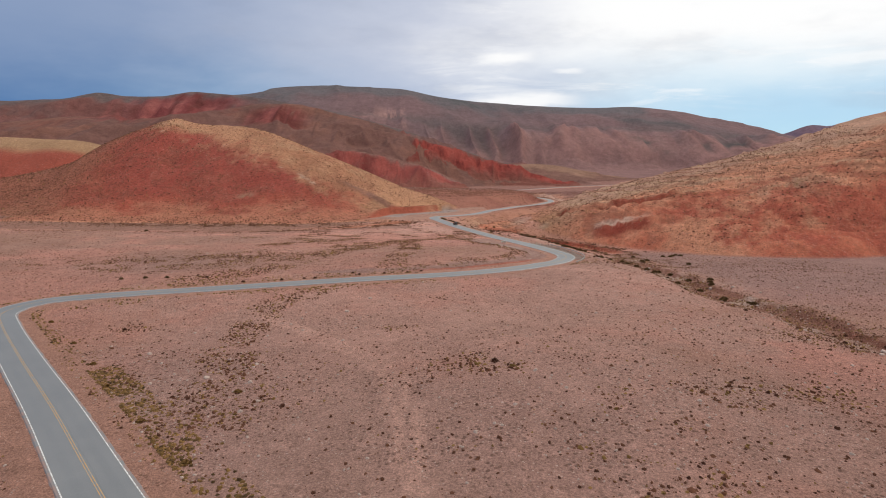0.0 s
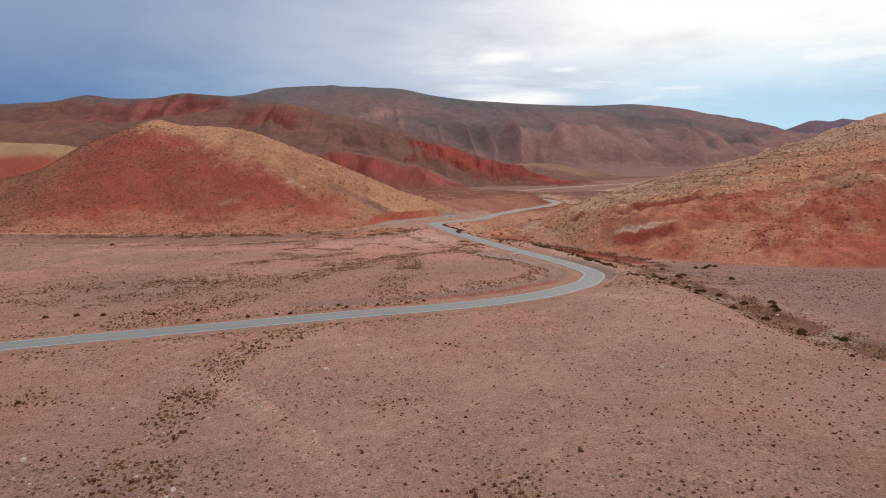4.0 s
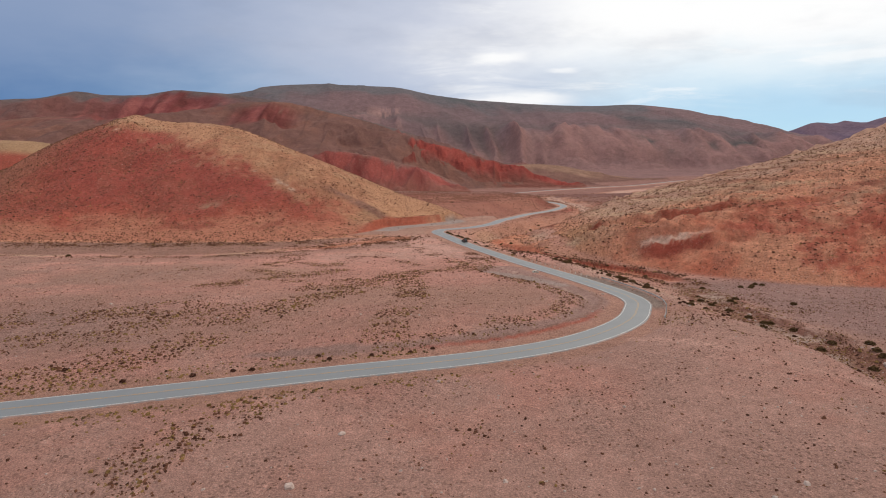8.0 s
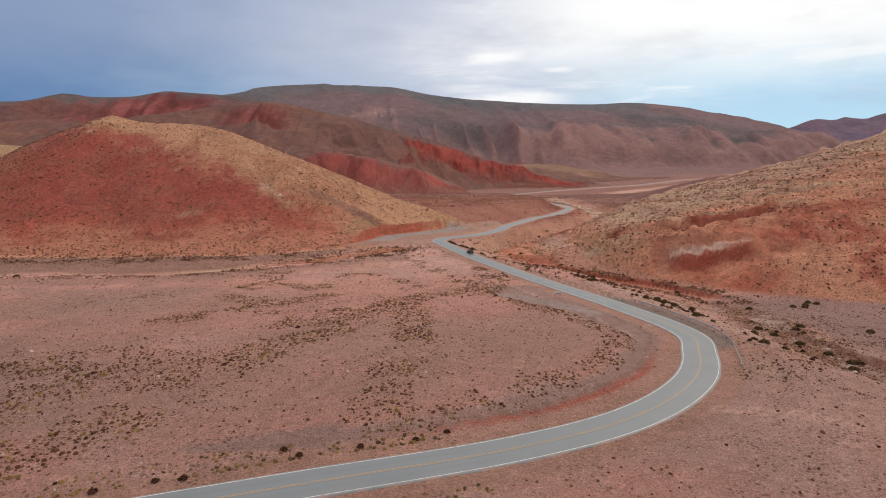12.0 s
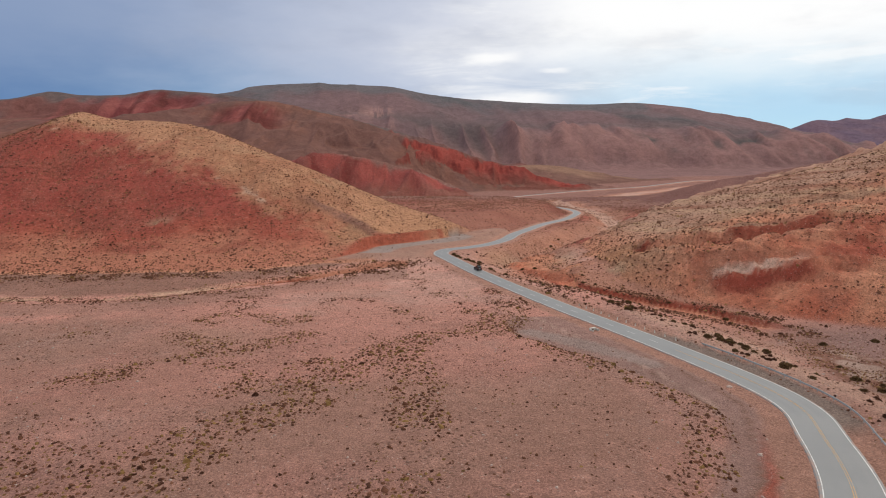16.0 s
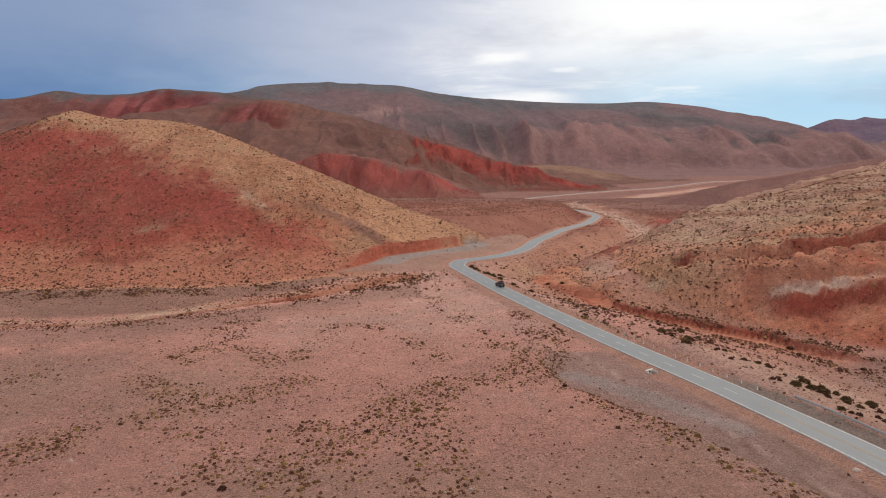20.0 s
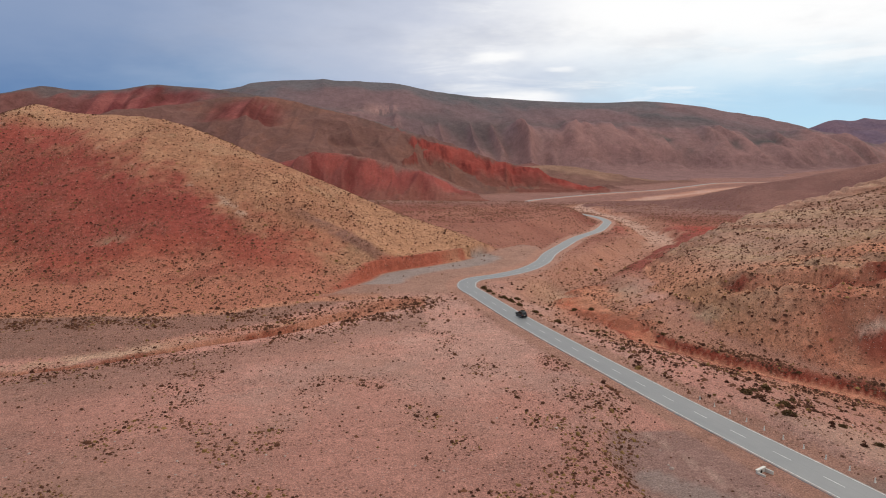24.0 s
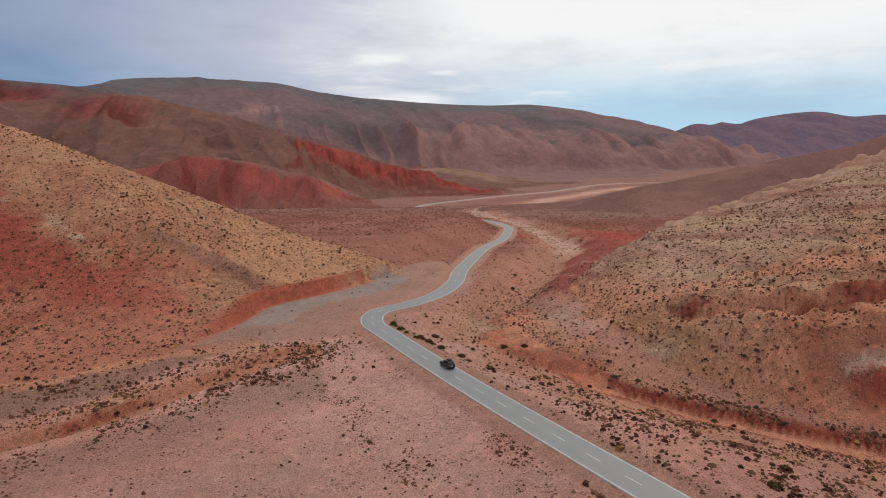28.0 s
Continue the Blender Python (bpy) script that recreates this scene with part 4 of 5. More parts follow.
        c = mixc(c, srgb(208, 162, 146), sstep(1.0, 0.3, np.abs(d - 1.1)) * sstep(-0.6, 0.0, n2) * 0.75)
    stony = np.maximum(stony, 0.3 * ((i["hill_red"] > 0) | (i["hill_ochre"] > 0)))
    grey = c.mean(-1, keepdims=True)
    return np.clip(grey + (c - grey), 0.01, 1) * 0.98, np.clip(stony, 0, 1)


TINT, STONY = paint_land()


def sheet(name, cells, material, label, category):
    """The part of the sheet whose cells are marked, as an object of its own."""
    rows, cols = np.nonzero(cells)
    w = len(GX)
    quads = np.stack([rows * w + cols, rows * w + cols + 1, (rows + 1) * w + cols + 1, (rows + 1) * w + cols], 1)
    used, index = np.unique(quads, return_inverse=True)
    index = index.reshape(-1, 4)
    me = bpy.data.meshes.new(name)
    me.vertices.add(len(used))
    co = np.stack([XX.ravel()[used], YY.ravel()[used], ZZ.ravel()[used]], 1)
    me.vertices.foreach_set("co", co.ravel().astype(np.float32))
    me.loops.add(index.size)
    me.loops.foreach_set("vertex_index", index.ravel().astype(np.int32))
    me.polygons.add(len(index))
    me.polygons.foreach_set("loop_start", np.arange(0, index.size, 4, dtype=np.int32))
    me.polygons.foreach_set("loop_total", np.full(len(index), 4, dtype=np.int32))
    me.polygons.foreach_set("use_smooth", np.ones(len(index), dtype=bool))
    me.update(calc_edges=True)
    tint = me.attributes.new("tint", "FLOAT_COLOR", "POINT")
    rgba = np.ones((len(used), 4), np.float32)
    rgba[:, :3] = TINT.reshape(-1, 3)[used]
    tint.data.foreach_set("color", rgba.ravel())
    st = me.attributes.new("stony", "FLOAT", "POINT")
    st.data.foreach_set("value", STONY.ravel()[used].astype(np.float32))
    me.materials.append(material)
    return tagged(new(name, me), label, category, kind="structure")


def cell(a):
    return a[:-1, :-1]


OWN = cell(INFO["owner"])
RED_CELLS = cell((INFO["hill_red"] > 0.3) & (INFO["road"] > 11)) & (OWN == 0)
OCHRE_CELLS = cell((INFO["hill_ochre"] > 0.3) & (INFO["road"] > 11)) & (OWN == 0) & ~RED_CELLS
sheet("ground", (OWN == 0) & ~RED_CELLS & ~OCHRE_CELLS, EARTH, "pinkish stony desert ground with gravel and dry stream beds", "ground")
sheet("hill", RED_CELLS, EARTH_HILL, "rounded hill with deep red face and ochre top", "hill")
sheet("hill", OCHRE_CELLS, EARTH_HILL, "stony ochre hill with a red eroded bank at its foot", "hill")
for k, (name, label) in enumerate((("hill", "low fluted red cliffs below brown slopes"), ("hill", "bright red eroded cliffs at the valley side"),
                                   ("mountain", "smooth brown mountain slopes with shallow valleys"), ("mountain", "brown mountain range with red gullied cliffs"),
                                   ("mountain", "long flat-topped grey-brown mountain with pale foothills"), ("mountain", "distant purple-brown mountain range"),
                                   ("hill", "reddish-brown hill beyond the dry river"), ("hill", "red hill with an ochre top behind the plain"),
                                   ("hill", "low ochre hill far up the valley")), 1):
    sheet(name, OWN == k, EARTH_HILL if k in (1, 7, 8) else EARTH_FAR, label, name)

# ---- road ----
def mesh_object(name, verts, faces, material, parent=None, smooth=False, attrs=None, label=""):
    me = bpy.data.meshes.new(name)
    me.from_pydata([tuple(v) for v in verts], [], [tuple(f) for f in faces])
    me.materials.append(material)
    if smooth:
        me.polygons.foreach_set("use_smooth", [True] * len(me.polygons))
    for key, values in (attrs or {}).items():
        at = me.attributes.new(key, "FLOAT", "POINT")
        at.data.foreach_set("value", np.array(values, np.float32))
    ob = new(name, me)
    if parent:
        ob.parent = parent
    if label:
        tagged(ob, label)
    return ob


MID = curve(ROAD, 1.6)
RUN = np.concatenate([[0], np.cumsum(np.hypot(*np.diff(MID[:, :2], axis=0).T))])
TAN = np.gradient(MID[:, :2], axis=0)
TAN /= np.hypot(TAN[:, 0], TAN[:, 1])[:, None]


def on_road(s, off, up=0.0):
    """A place s metres along the road, off metres to its right."""
    x, y, z = (np.interp(s, RUN, MID[:, k]) for k in range(3))
    tx, ty = np.interp(s, RUN, TAN[:, 0]), np.interp(s, RUN, TAN[:, 1])
    n = math.hypot(tx, ty)
    return Vector((x + ty / n * off, y - tx / n * off, z + up))


def strip(name, s0, s1, section, material, parent=None, step=1.6, wobble=0.0):
    """A band along the road; section: (offset to the right, height) from left to right."""
    ss = np.linspace(s0, s1, max(2, int((s1 - s0) / step) + 1))
    verts, across, faces, n = [], [], [], len(section)
    for s in ss:
        for k, (off, up) in enumerate(section):
            o = off + (wobble * (random.random() - 0.5) if k in (0, n - 1) else 0)
            verts.append(on_road(s, o, up))
            across.append(off)
    for i in range(len(ss) - 1):
        for k in range(n - 1):
            faces.append((i * n + k, i * n + k + 1, (i + 1) * n + k + 1, (i + 1) * n + k))
    return mesh_object(name, verts, faces, material, parent, False, {"across": across})


def road_at(y, after=0.0):
    """Length along the road where it first reaches y beyond a length."""
    k = np.nonzero((MID[:, 1] >= y) & (RUN >= after))[0][0]
    return RUN[k]


road = strip("road", 0, RUN[-1], [(-3.75, -0.16), (-3.6, -0.01), (-3.3, 0.0), (-1.7, 0.02), (0, 0.04), (1.7, 0.02), (3.3, 0.0), (3.6, -0.01), (3.75, -0.16)], ASPHALT, wobble=0.12)
tagged(road, "grey two-lane asphalt road winding up the valley", "road", kind="structure")
for off in (-3.25, 3.25):
    strip("edge_line", 0, RUN[-1], [(off - 0.065, 0.014), (off + 0.065, 0.014)], WHITE_PAINT, road)
BEND = road_at(286)
for off in (-0.13, 0.13):
    strip("centre_line", 0, BEND, [(off - 0.05, 0.052), (off + 0.05, 0.052)], YELLOW_PAINT, road)
dash_s = BEND + 6
while dash_s < road_at(560):
    strip("dash", dash_s, dash_s + 3.4, [(-0.06, 0.052), (0.06, 0.052)], WHITE_PAINT, road)
    dash_s += 8.9

# ---- shrubs, tufts and stones ----
def line_veg(x, y, line, width, fade=3.0):
    d, _, _, _ = near(x, y, line, reach=width + 40)
    return sstep(width + fade, width * 0.4, d)


VEG_LINES = [
    (curve([(-62, 188), (-49, 196), (-38, 208), (-33, 222), (-25, 238), (-16, 252), (-5, 269), (4, 285), (13, 295), (24, 299), (37, 334)], 6.0), 5.5, 0.75),
    (curve([(12, 292), (7, 278), (6, 258), (5, 236), (1, 217), (-1, 204)], 6.0), 3.5, 0.5),
    (curve([(-18, 180), (-24, 168), (-29, 162), (-32, 155), (-32.5, 145), (-32, 134), (-30.5, 115), (-29, 98), (-26, 84)], 6.0), 3.2, 0.5),
    (curve([(-52, 273), (-42, 281), (-31, 291), (-18, 300)], 6.0), 4.0, 0.3),
    (curve([(-55, 271.5), (-47, 275), (-38, 279), (-29, 280)], 6.0), 3.0, 0.35),
    (curve([(-24, 262), (-22, 270), (-16.5, 269.5), (-10.6, 279), (-3, 276)], 6.0), 1.8, 0.3),
    (curve([(-42, 365), (-42.5, 338), (-44.5, 323), (-46.5, 307), (-40, 297), (-32, 294)], 6.0), 4.5, 0.17),
    (curve([(-38.5, 341), (-24, 316), (-18.5, 330), (-14.5, 357), (-5, 351), (4.6, 332), (10, 316)], 6.0), 2.2, 0.16),
    (curve([(11, 408), (17, 371), (24, 337), (26.5, 312)], 6.0), 3.0, 0.2),
    (curve([(-130, 374), (-74, 366), (-48, 379), (-24, 398), (4, 424)], 6.0), 9.0, 0.11),
    (curve([(-150, 400), (-74, 398), (-40, 414), (-12, 432)], 6.0), 5.0, 0.05),
    (FIELD, 1.6, 0.5),
    (curve([(40, 396), (36, 350), (31, 321)], 6.0), 1.8, 0.4),
    (WASH[:26], 8.0, 0.6),
    (WASH[24:50], 10.0, 0.12),
    (GULLY, 14.0, 0.14),
]
SPOTS_NEAR = [(10, 70, 5, 3, 0.5), (20, 63, 9, 4, 0.7), (31, 58, 6, 4, 0.6), (35, 70, 3, 3, 0.3), (52, 84, 4, 3, 0.4), (-26, 84, 9, 14, 0.3), (15, 94, 8, 5, 0.9), (26, 105, 5, 4, 0.4), (1, 130, 5, 4, 0.3), (12, 160, 6, 5, 0.3), (-63, 147, 7, 3, 0.4), (36, 78, 14, 6, 0.4), (62, 84, 10, 6, 0.35), (88, 232, 9, 8, 0.4), (70, 225, 10, 10, 0.2)]
SPOTS_FAR = [(-66, 228, 26, 18, 0.6), (-100, 226, 30, 20, 0.3), (-20, 262, 4, 3, 0.4), (-72, 310, 6, 4, 0.3), (92, 128, 16, 8, 0.3), (-25, 96, 6, 20, 0.12), (-50, 88, 18, 30, 0.22),
             (-70, 414, 60, 8, 0.3), (-150, 420, 60, 10, 0.3), (66, 372, 10, 26, 0.16), (82, 345, 12, 26, 0.14), (121, 262, 9, 7, 0.7), (133, 299, 9, 4, 0.6), (150, 280, 40, 30, 0.12), (58, 360, 6, 20, 0.14), (74, 338, 8, 12, 0.16), (-8, 290, 30, 20, 0.08), (-95, 360, 40, 10, 0.12)]
VEG_SPOTS = SPOTS_NEAR + SPOTS_FAR


def density(x, y, info):
    """Shrubs on a square metre."""
    n, m = fbm(x, y, 26, 4), fbm(x + 90, y, 6, 3)
    d = 0.09 + 0.09 * sstep(-0.05, 0.45, n + 0.5 * m) + 0.03 * sstep(0.1, 0.5, m)
    d = d * np.interp(y, [60, 180, 230, 300], [0.7, 0.75, 0.75, 0.6])
    inner = (info["field_side"] > 0) * (info["field"] < 26) * (info["road"] < 36) * (y < 322) * (y > 195)
    d = d * (1 - 0.8 * inner)
    for line, width, amount in VEG_LINES:
        d = d + 3.6 * amount * line_veg(x, y, line, width) * sstep(-0.45, 0.25, m)
    for cx, cy, rx, ry, amount in VEG_SPOTS:
        d = d + 1.9 * amount * np.exp(-((x - cx) / rx) ** 2 - ((y - cy) / ry) ** 2) * sstep(-0.4, 0.3, m)
    on_red, on_ochre = info["hill_red"] > 0.5, info["hill_ochre"] > 0.5
    d = np.where(on_red, 0.13 + 0.09 * sstep(-0.2, 0.4, n) + 0.12 * sstep(-160, -260, x), d)
    d = np.where(on_ochre, 0.12 + 0.11 * sstep(-0.1, 0.4, n) + 0.05 * sstep(0.5, 0.2, info["u_och"]), d)
    d = np.where(on_ochre & (info["white"] < 9), 0.02, d)
    behind = (on_ochre & (y > 505)) | (on_red & (y > np.interp(x, HILL_RED[:, 0], HILL_RED[:, 1]) + 12))
    d = np.where(behind, 0.0, d)
    d = np.where((x < 0) & (y > 405) & (y < 520) & (info["lot"] < 0.1) & (info["gully"] > 16), np.maximum(d, 0.14), d)
    d = np.where((y > 440) & (x > 0) & ~on_red & ~on_ochre, 0.035 + 0.06 * sstep(-0.1, 0.4, n) + 0.1 * sstep(20, 8, info["wash"]) * (y < 520), d)
    d = np.where((info["wash"] < 4.5) & (y > 335) & (y < 450), 0.0, d)
    d = d * (1 - info["lot"] * 0.92)
    return np.where(info["road"] < 6.4, 0, d)


def blob(sides, rings, jag):
    """A low clump: triangles over a jagged dome."""
    v, f = [(0, 0, 1.0 - jag * 0.5 * random.random())], []
    for r in range(rings):
        a = (r + 1) / rings * 1.45
        for s in range(sides):
            t = (s + 0.5 * (r % 2)) / sides * 2 * math.pi
            k = 1 + jag * (random.random() - 0.5) * 2
            v.append((math.sin(a) * math.cos(t) * k, math.sin(a) * math.sin(t) * k, math.cos(a) * k * (0.8 if r else 1) - (0.12 if r == rings - 1 else 0)))
    for s in range(sides):
        f.append((0, 1 + s, 1 + (s + 1) % sides))
    for r in range(rings - 1):
        o, q = 1 + r * sides, 1 + (r + 1) * sides
        for s in range(sides):
            n = (s + 1) % sides
            f.append((o + s, q + s, q + n))
            f.append((o + s, q + n, o + n))
    return np.array(v), np.array(f)


def scatter_mesh(name, shapes, spots, material, label, category):
    """One object of many small pieces; spots: x, y, z, size, height, turn."""
    vs, fs, base = [], [], 0
    kind = np.arange(len(spots)) % len(shapes)
    for k, (v, f) in enumerate(shapes):
        s = spots[kind == k]
        if not len(s):
            continue
        c, t = np.cos(s[:, 5]), np.sin(s[:, 5])
        x = (v[None, :, 0] * c[:, None] - v[None, :, 1] * t[:, None]) * s[:, 3:4] + s[:, 0:1]
        y = (v[None, :, 0] * t[:, None] + v[None, :, 1] * c[:, None]) * s[:, 3:4] + s[:, 1:2]
        z = v[None, :, 2] * s[:, 4:5] + s[:, 2:3]
        vs.append(np.stack([x, y, z], 2).reshape(-1, 3))
        fs.append((f[None] + base + (np.arange(len(s)) * len(v))[:, None, None]).reshape(-1, 3))
        base += len(s) * len(v)
    v, f = np.concatenate(vs), np.concatenate(fs)
    me = bpy.data.meshes.new(name)
    me.vertices.add(len(v))
    me.vertices.foreach_set("co", v.ravel().astype(np.float32))
    me.loops.add(f.size)
    me.loops.foreach_set("vertex_index", f.ravel().astype(np.int32))
    me.polygons.add(len(f))
    me.polygons.foreach_set("loop_start", np.arange(0, f.size, 3, dtype=np.int32))
    me.polygons.foreach_set("loop_total", np.full(len(f), 3, dtype=np.int32))
    me.update(calc_edges=True)
    me.materials.append(material)
    return tagged(new(name, me), label, category, kind="stuff")


def ground_at(x, y):
    """Height of the sheet itself at places, between its grid points."""
    i, j = np.clip(np.searchsorted(GX, x) - 1, 0, len(GX) - 2), np.clip(np.searchsorted(GY, y) - 1, 0, len(GY) - 2)
    u, v = (x - GX[i]) / (GX[i + 1] - GX[i]), (y - GY[j]) / (GY[j + 1] - GY[j])
    return ((1 - u) * (1 - v) * ZZ[j, i] + u * (1 - v) * ZZ[j, i + 1] + (1 - u) * v * ZZ[j + 1, i] + u * v * ZZ[j + 1, i + 1])


NEAR_Y = int(np.searchsorted(GY, 1120))
DENS = np.zeros(XX.shape)
DENS[:NEAR_Y] = density(XX[:NEAR_Y], YY[:NEAR_Y], {k: q[:NEAR_Y] for k, q in INFO.items()})
DENS[INFO["owner"] > 0] *= 0.4


def looked_up(a, x, y):
    i, j = np.clip(np.searchsorted(GX, x), 0, len(GX) - 1), np.clip(np.searchsorted(GY, y), 0, len(GY) - 1)
    return a[j, i]


def throw(x0, x1, y0, y1, factor, most, seed):
    """Random places in a rectangle, as thick as the density times factor."""
    r = np.random.RandomState(seed)
    n = int((x1 - x0) * (y1 - y0) * most)
    x, y = r.uniform(x0, x1, n), r.uniform(y0, y1, n)
    keep = r.rand(n) < looked_up(DENS, x, y) * factor / most
    return x[keep], y[keep], r


BLOBS = [blob(5, 2, 0.42) for _ in range(8)] + [blob(6, 1, 0.42) for _ in range(8)]
LOW_BLOBS = [blob(4, 2, 0.4) for _ in range(7)] + [blob(5, 1, 0.4) for _ in range(5)]
CONES = [blob(5, 1, 0.4) for _ in range(8)]
for box, factor, lo, hi, shapes, label in (
        ((-185, 215, 55, 330), 2.1, 0.13, 0.33, BLOBS, "scattered small brown desert shrubs on the plain"),
        ((-150, 200, 55, 330), 5.0, 0.09, 0.17, CONES, "countless tiny dry tussocks between the shrubs"),
        ((-430, 360, 330, 630), 1.65, 0.22, 0.5, LOW_BLOBS, "dense speckle of dark shrubs over the hillsides"),
        ((-330, 330, 330, 560), 1.5, 0.16, 0.3, CONES, "tiny tussocks over the hillsides"),
        ((-120, 420, 640, 1100), 1.6, 0.35, 0.8, CONES, "sparse far shrubs along the valley floor")):
    x, y, r = throw(*box, factor, 1.8, int(box[2] * 10 + lo * 100))
    k = len(x)
    size = (lo + (hi - lo) * r.rand(k) ** 1.2) * np.where((box[2] >= 330) & (x < 42) & (y < 405) & (looked_up(INFO["hill_red"], x, y) < 0.5), 0.65, 1.0)
    size = size * np.where(r.rand(k) < (0.12 if box[2] >= 330 else 0.03), 1.6, 1.0) * np.where((y < 420) & (x < 60), np.where(looked_up(DENS, x, y) > 0.35, 1.05, 0.85), 1.0)
    spots = np.stack([x, y, ground_at(x, y) - 0.04, size, size * r.uniform(0.7, 1.2, k), r.uniform(0, 6.28, k)], 1)
    straw = (r.rand(k) < np.where((looked_up(INFO["road"], x, y) < 13) & (y < 240), 0.6, np.where((y < 330) & (looked_up(DENS, x, y) > 0.35), 0.3, 0.08))) & (y < 640)
    scatter_mesh("tussocks" if shapes is CONES else "shrubs", shapes, spots[~straw], SHRUB_BROWN, label, "shrubs")
    if straw.sum() > 20:
        scatter_mesh("grass_tufts", shapes, spots[straw], SHRUB_STRAW, "straw-coloured tufts of dry grass between the shrubs", "grass")

# tufts on the verges of the road
vs = np.random.RandomState(5)
n = 7500
s = vs.uniform(120, 420, n)
off = np.where(s < 245, 7.6, 6.4) + vs.rand(n) ** 1.6 * np.where(s < 245, 5.0, 4.0)
spots = []
for a, b in zip(s, off):
    if a > 245:
        b = -b if vs.rand() < 0.55 else b
        if vs.rand() < 0.6:
            continue
    p = on_road(a, b)
    size = vs.uniform(0.14, 0.36)
    spots.append((p.x, p.y, 0, size, size * 0.9, vs.uniform(0, 6.28)))
spots = np.array(spots)
spots = spots[looked_up(INFO["road"], spots[:, 0], spots[:, 1]) > 5.6]
spots[:, 2] = ground_at(spots[:, 0], spots[:, 1]) - 0.03
gaps = fbm(spots[:, 0], spots[:, 1], 7, 3)
spots = spots[vs.rand(len(spots)) < sstep(-0.6, 0.3, gaps)]
olive = vs.rand(len(spots)) < 0.35
scatter_mesh("grass_tufts", BLOBS, spots[~olive], SHRUB_STRAW, "straw-coloured dry tufts along the road verge", "grass")
scatter_mesh("shrubs", BLOBS, spots[olive], SHRUB_GREEN, "low olive-brown shrubs along the road verge", "shrubs")

# pale stones
ROCKS = [blob(5, 2, 0.3) for _ in range(8)]
r = np.random.RandomState(77)
x, y = r.uniform(-110, 180, 42000), r.uniform(55, 330, 42000)
keep = r.rand(42000) < np.where(looked_up(INFO["road"], x, y) < 5.5, 0, 0.10 + 0.5 * sstep(16, 6, looked_up(INFO["wash"], x, y))
                                + 0.9 * np.exp(-((x + 38) / 18) ** 2 - ((y - 92) / 34) ** 2) + 0.4 * np.exp(-((x - 40) / 40) ** 2 - ((y - 78) / 16) ** 2))
x, y = x[keep], y[keep]
k = len(x)
size = 0.08 + 0.2 * r.rand(k) ** 2.5 + 0.3 * (r.rand(k) < 0.015)
scatter_mesh("stones", ROCKS, np.stack([x, y, ground_at(x, y) - 0.03, size, size * 0.7, r.uniform(0, 6.28, k)], 1), STONE, "pale loose stones scattered over the gravel", "stones")

# ---- things beside the road ----
def part(name, bm, material, parent, label=""):
    """Links a bmesh as one mesh object under a thing or a part."""
    me = bpy.data.meshes.new(name)
    bm.to_mesh(me)
    bm.free()
    me.materials.append(material)
    ob = new(name, me)
    ob.parent = parent
    if label:
        tagged(ob, label)
    return ob


def thing(name, m, label, category, group=""):
    ob = new(name)
    ob.empty_display_size = 0.2
    ob.matrix_world = m
    return tagged(ob, label, category, group)


def box(size, at=(0, 0, 0), bevel=0.0, top=(1, 1), shift=(0, 0)):
    """A block with its base centre at a place; top: how its upper face is drawn in; shift: how far it leans."""
    bm = bmesh.new()
    bmesh.ops.create_cube(bm, size=1)
    for v in bm.verts:
        up = v.co.z > 0
        v.co.x = v.co.x * size[0] * (top[0] if up else 1) + (shift[0] if up else 0) + at[0]
        v.co.y = v.co.y * size[1] * (top[1] if up else 1) + (shift[1] if up else 0) + at[1]
        v.co.z = (v.co.z + 0.5) * size[2] + at[2]
    if bevel:
        bmesh.ops.bevel(bm, geom=bm.edges[:], offset=bevel, segments=2, affect="EDGES", profile=0.6)
    return bm


def tube(radius, length, axis="Z", at=(0, 0, 0), sides=16, bevel=0.0, inner=0.0):
    bm = bmesh.new()
    bmesh.ops.create_cone(bm, cap_ends=True, segments=sides, radius1=radius, radius2=radius, depth=length)
    if bevel:
        rim = [e for e in bm.edges if abs(e.verts[0].co.z - e.verts[1].co.z) < 1e-5]
        bmesh.ops.bevel(bm, geom=rim, offset=bevel, segments=2, affect="EDGES", profile=0.6)
    if axis == "X":
        bmesh.ops.rotate(bm, verts=bm.verts, matrix=Matrix.Rotation(radians(90), 3, "Y"))
    elif axis == "Y":
        bmesh.ops.rotate(bm, verts=bm.verts, matrix=Matrix.Rotation(radians(90), 3, "X"))
    bmesh.ops.translate(bm, verts=bm.verts, vec=at)
    return bm


def side_shape(outline, half, inset, bevel=0.03):
    """A solid from a side outline (y along the car, z up), drawn in towards its top by inset."""
    bm = bmesh.new()
    zs = [p[1] for p in outline]
    lo, hi = min(zs), max(zs)
    rows = []
    for sgn in (-1, 1):
        rows.append([bm.verts.new((sgn * (half - inset * (z - lo) / (hi - lo)), y, z)) for y, z in outline])
    bm.faces.new(rows[0])
    bm.faces.new(rows[1][::-1])
    n = len(outline)
    for i in range(n):
        j = (i + 1) % n
        bm.faces.new((rows[0][j], rows[0][i], rows[1][i], rows[1][j]))
    bmesh.ops.recalc_face_normals(bm, faces=bm.faces)
    if bevel:
        bmesh.ops.bevel(bm, geom=bm.edges[:], offset=bevel, segments=2, affect="EDGES", profile=0.6)
    return bm


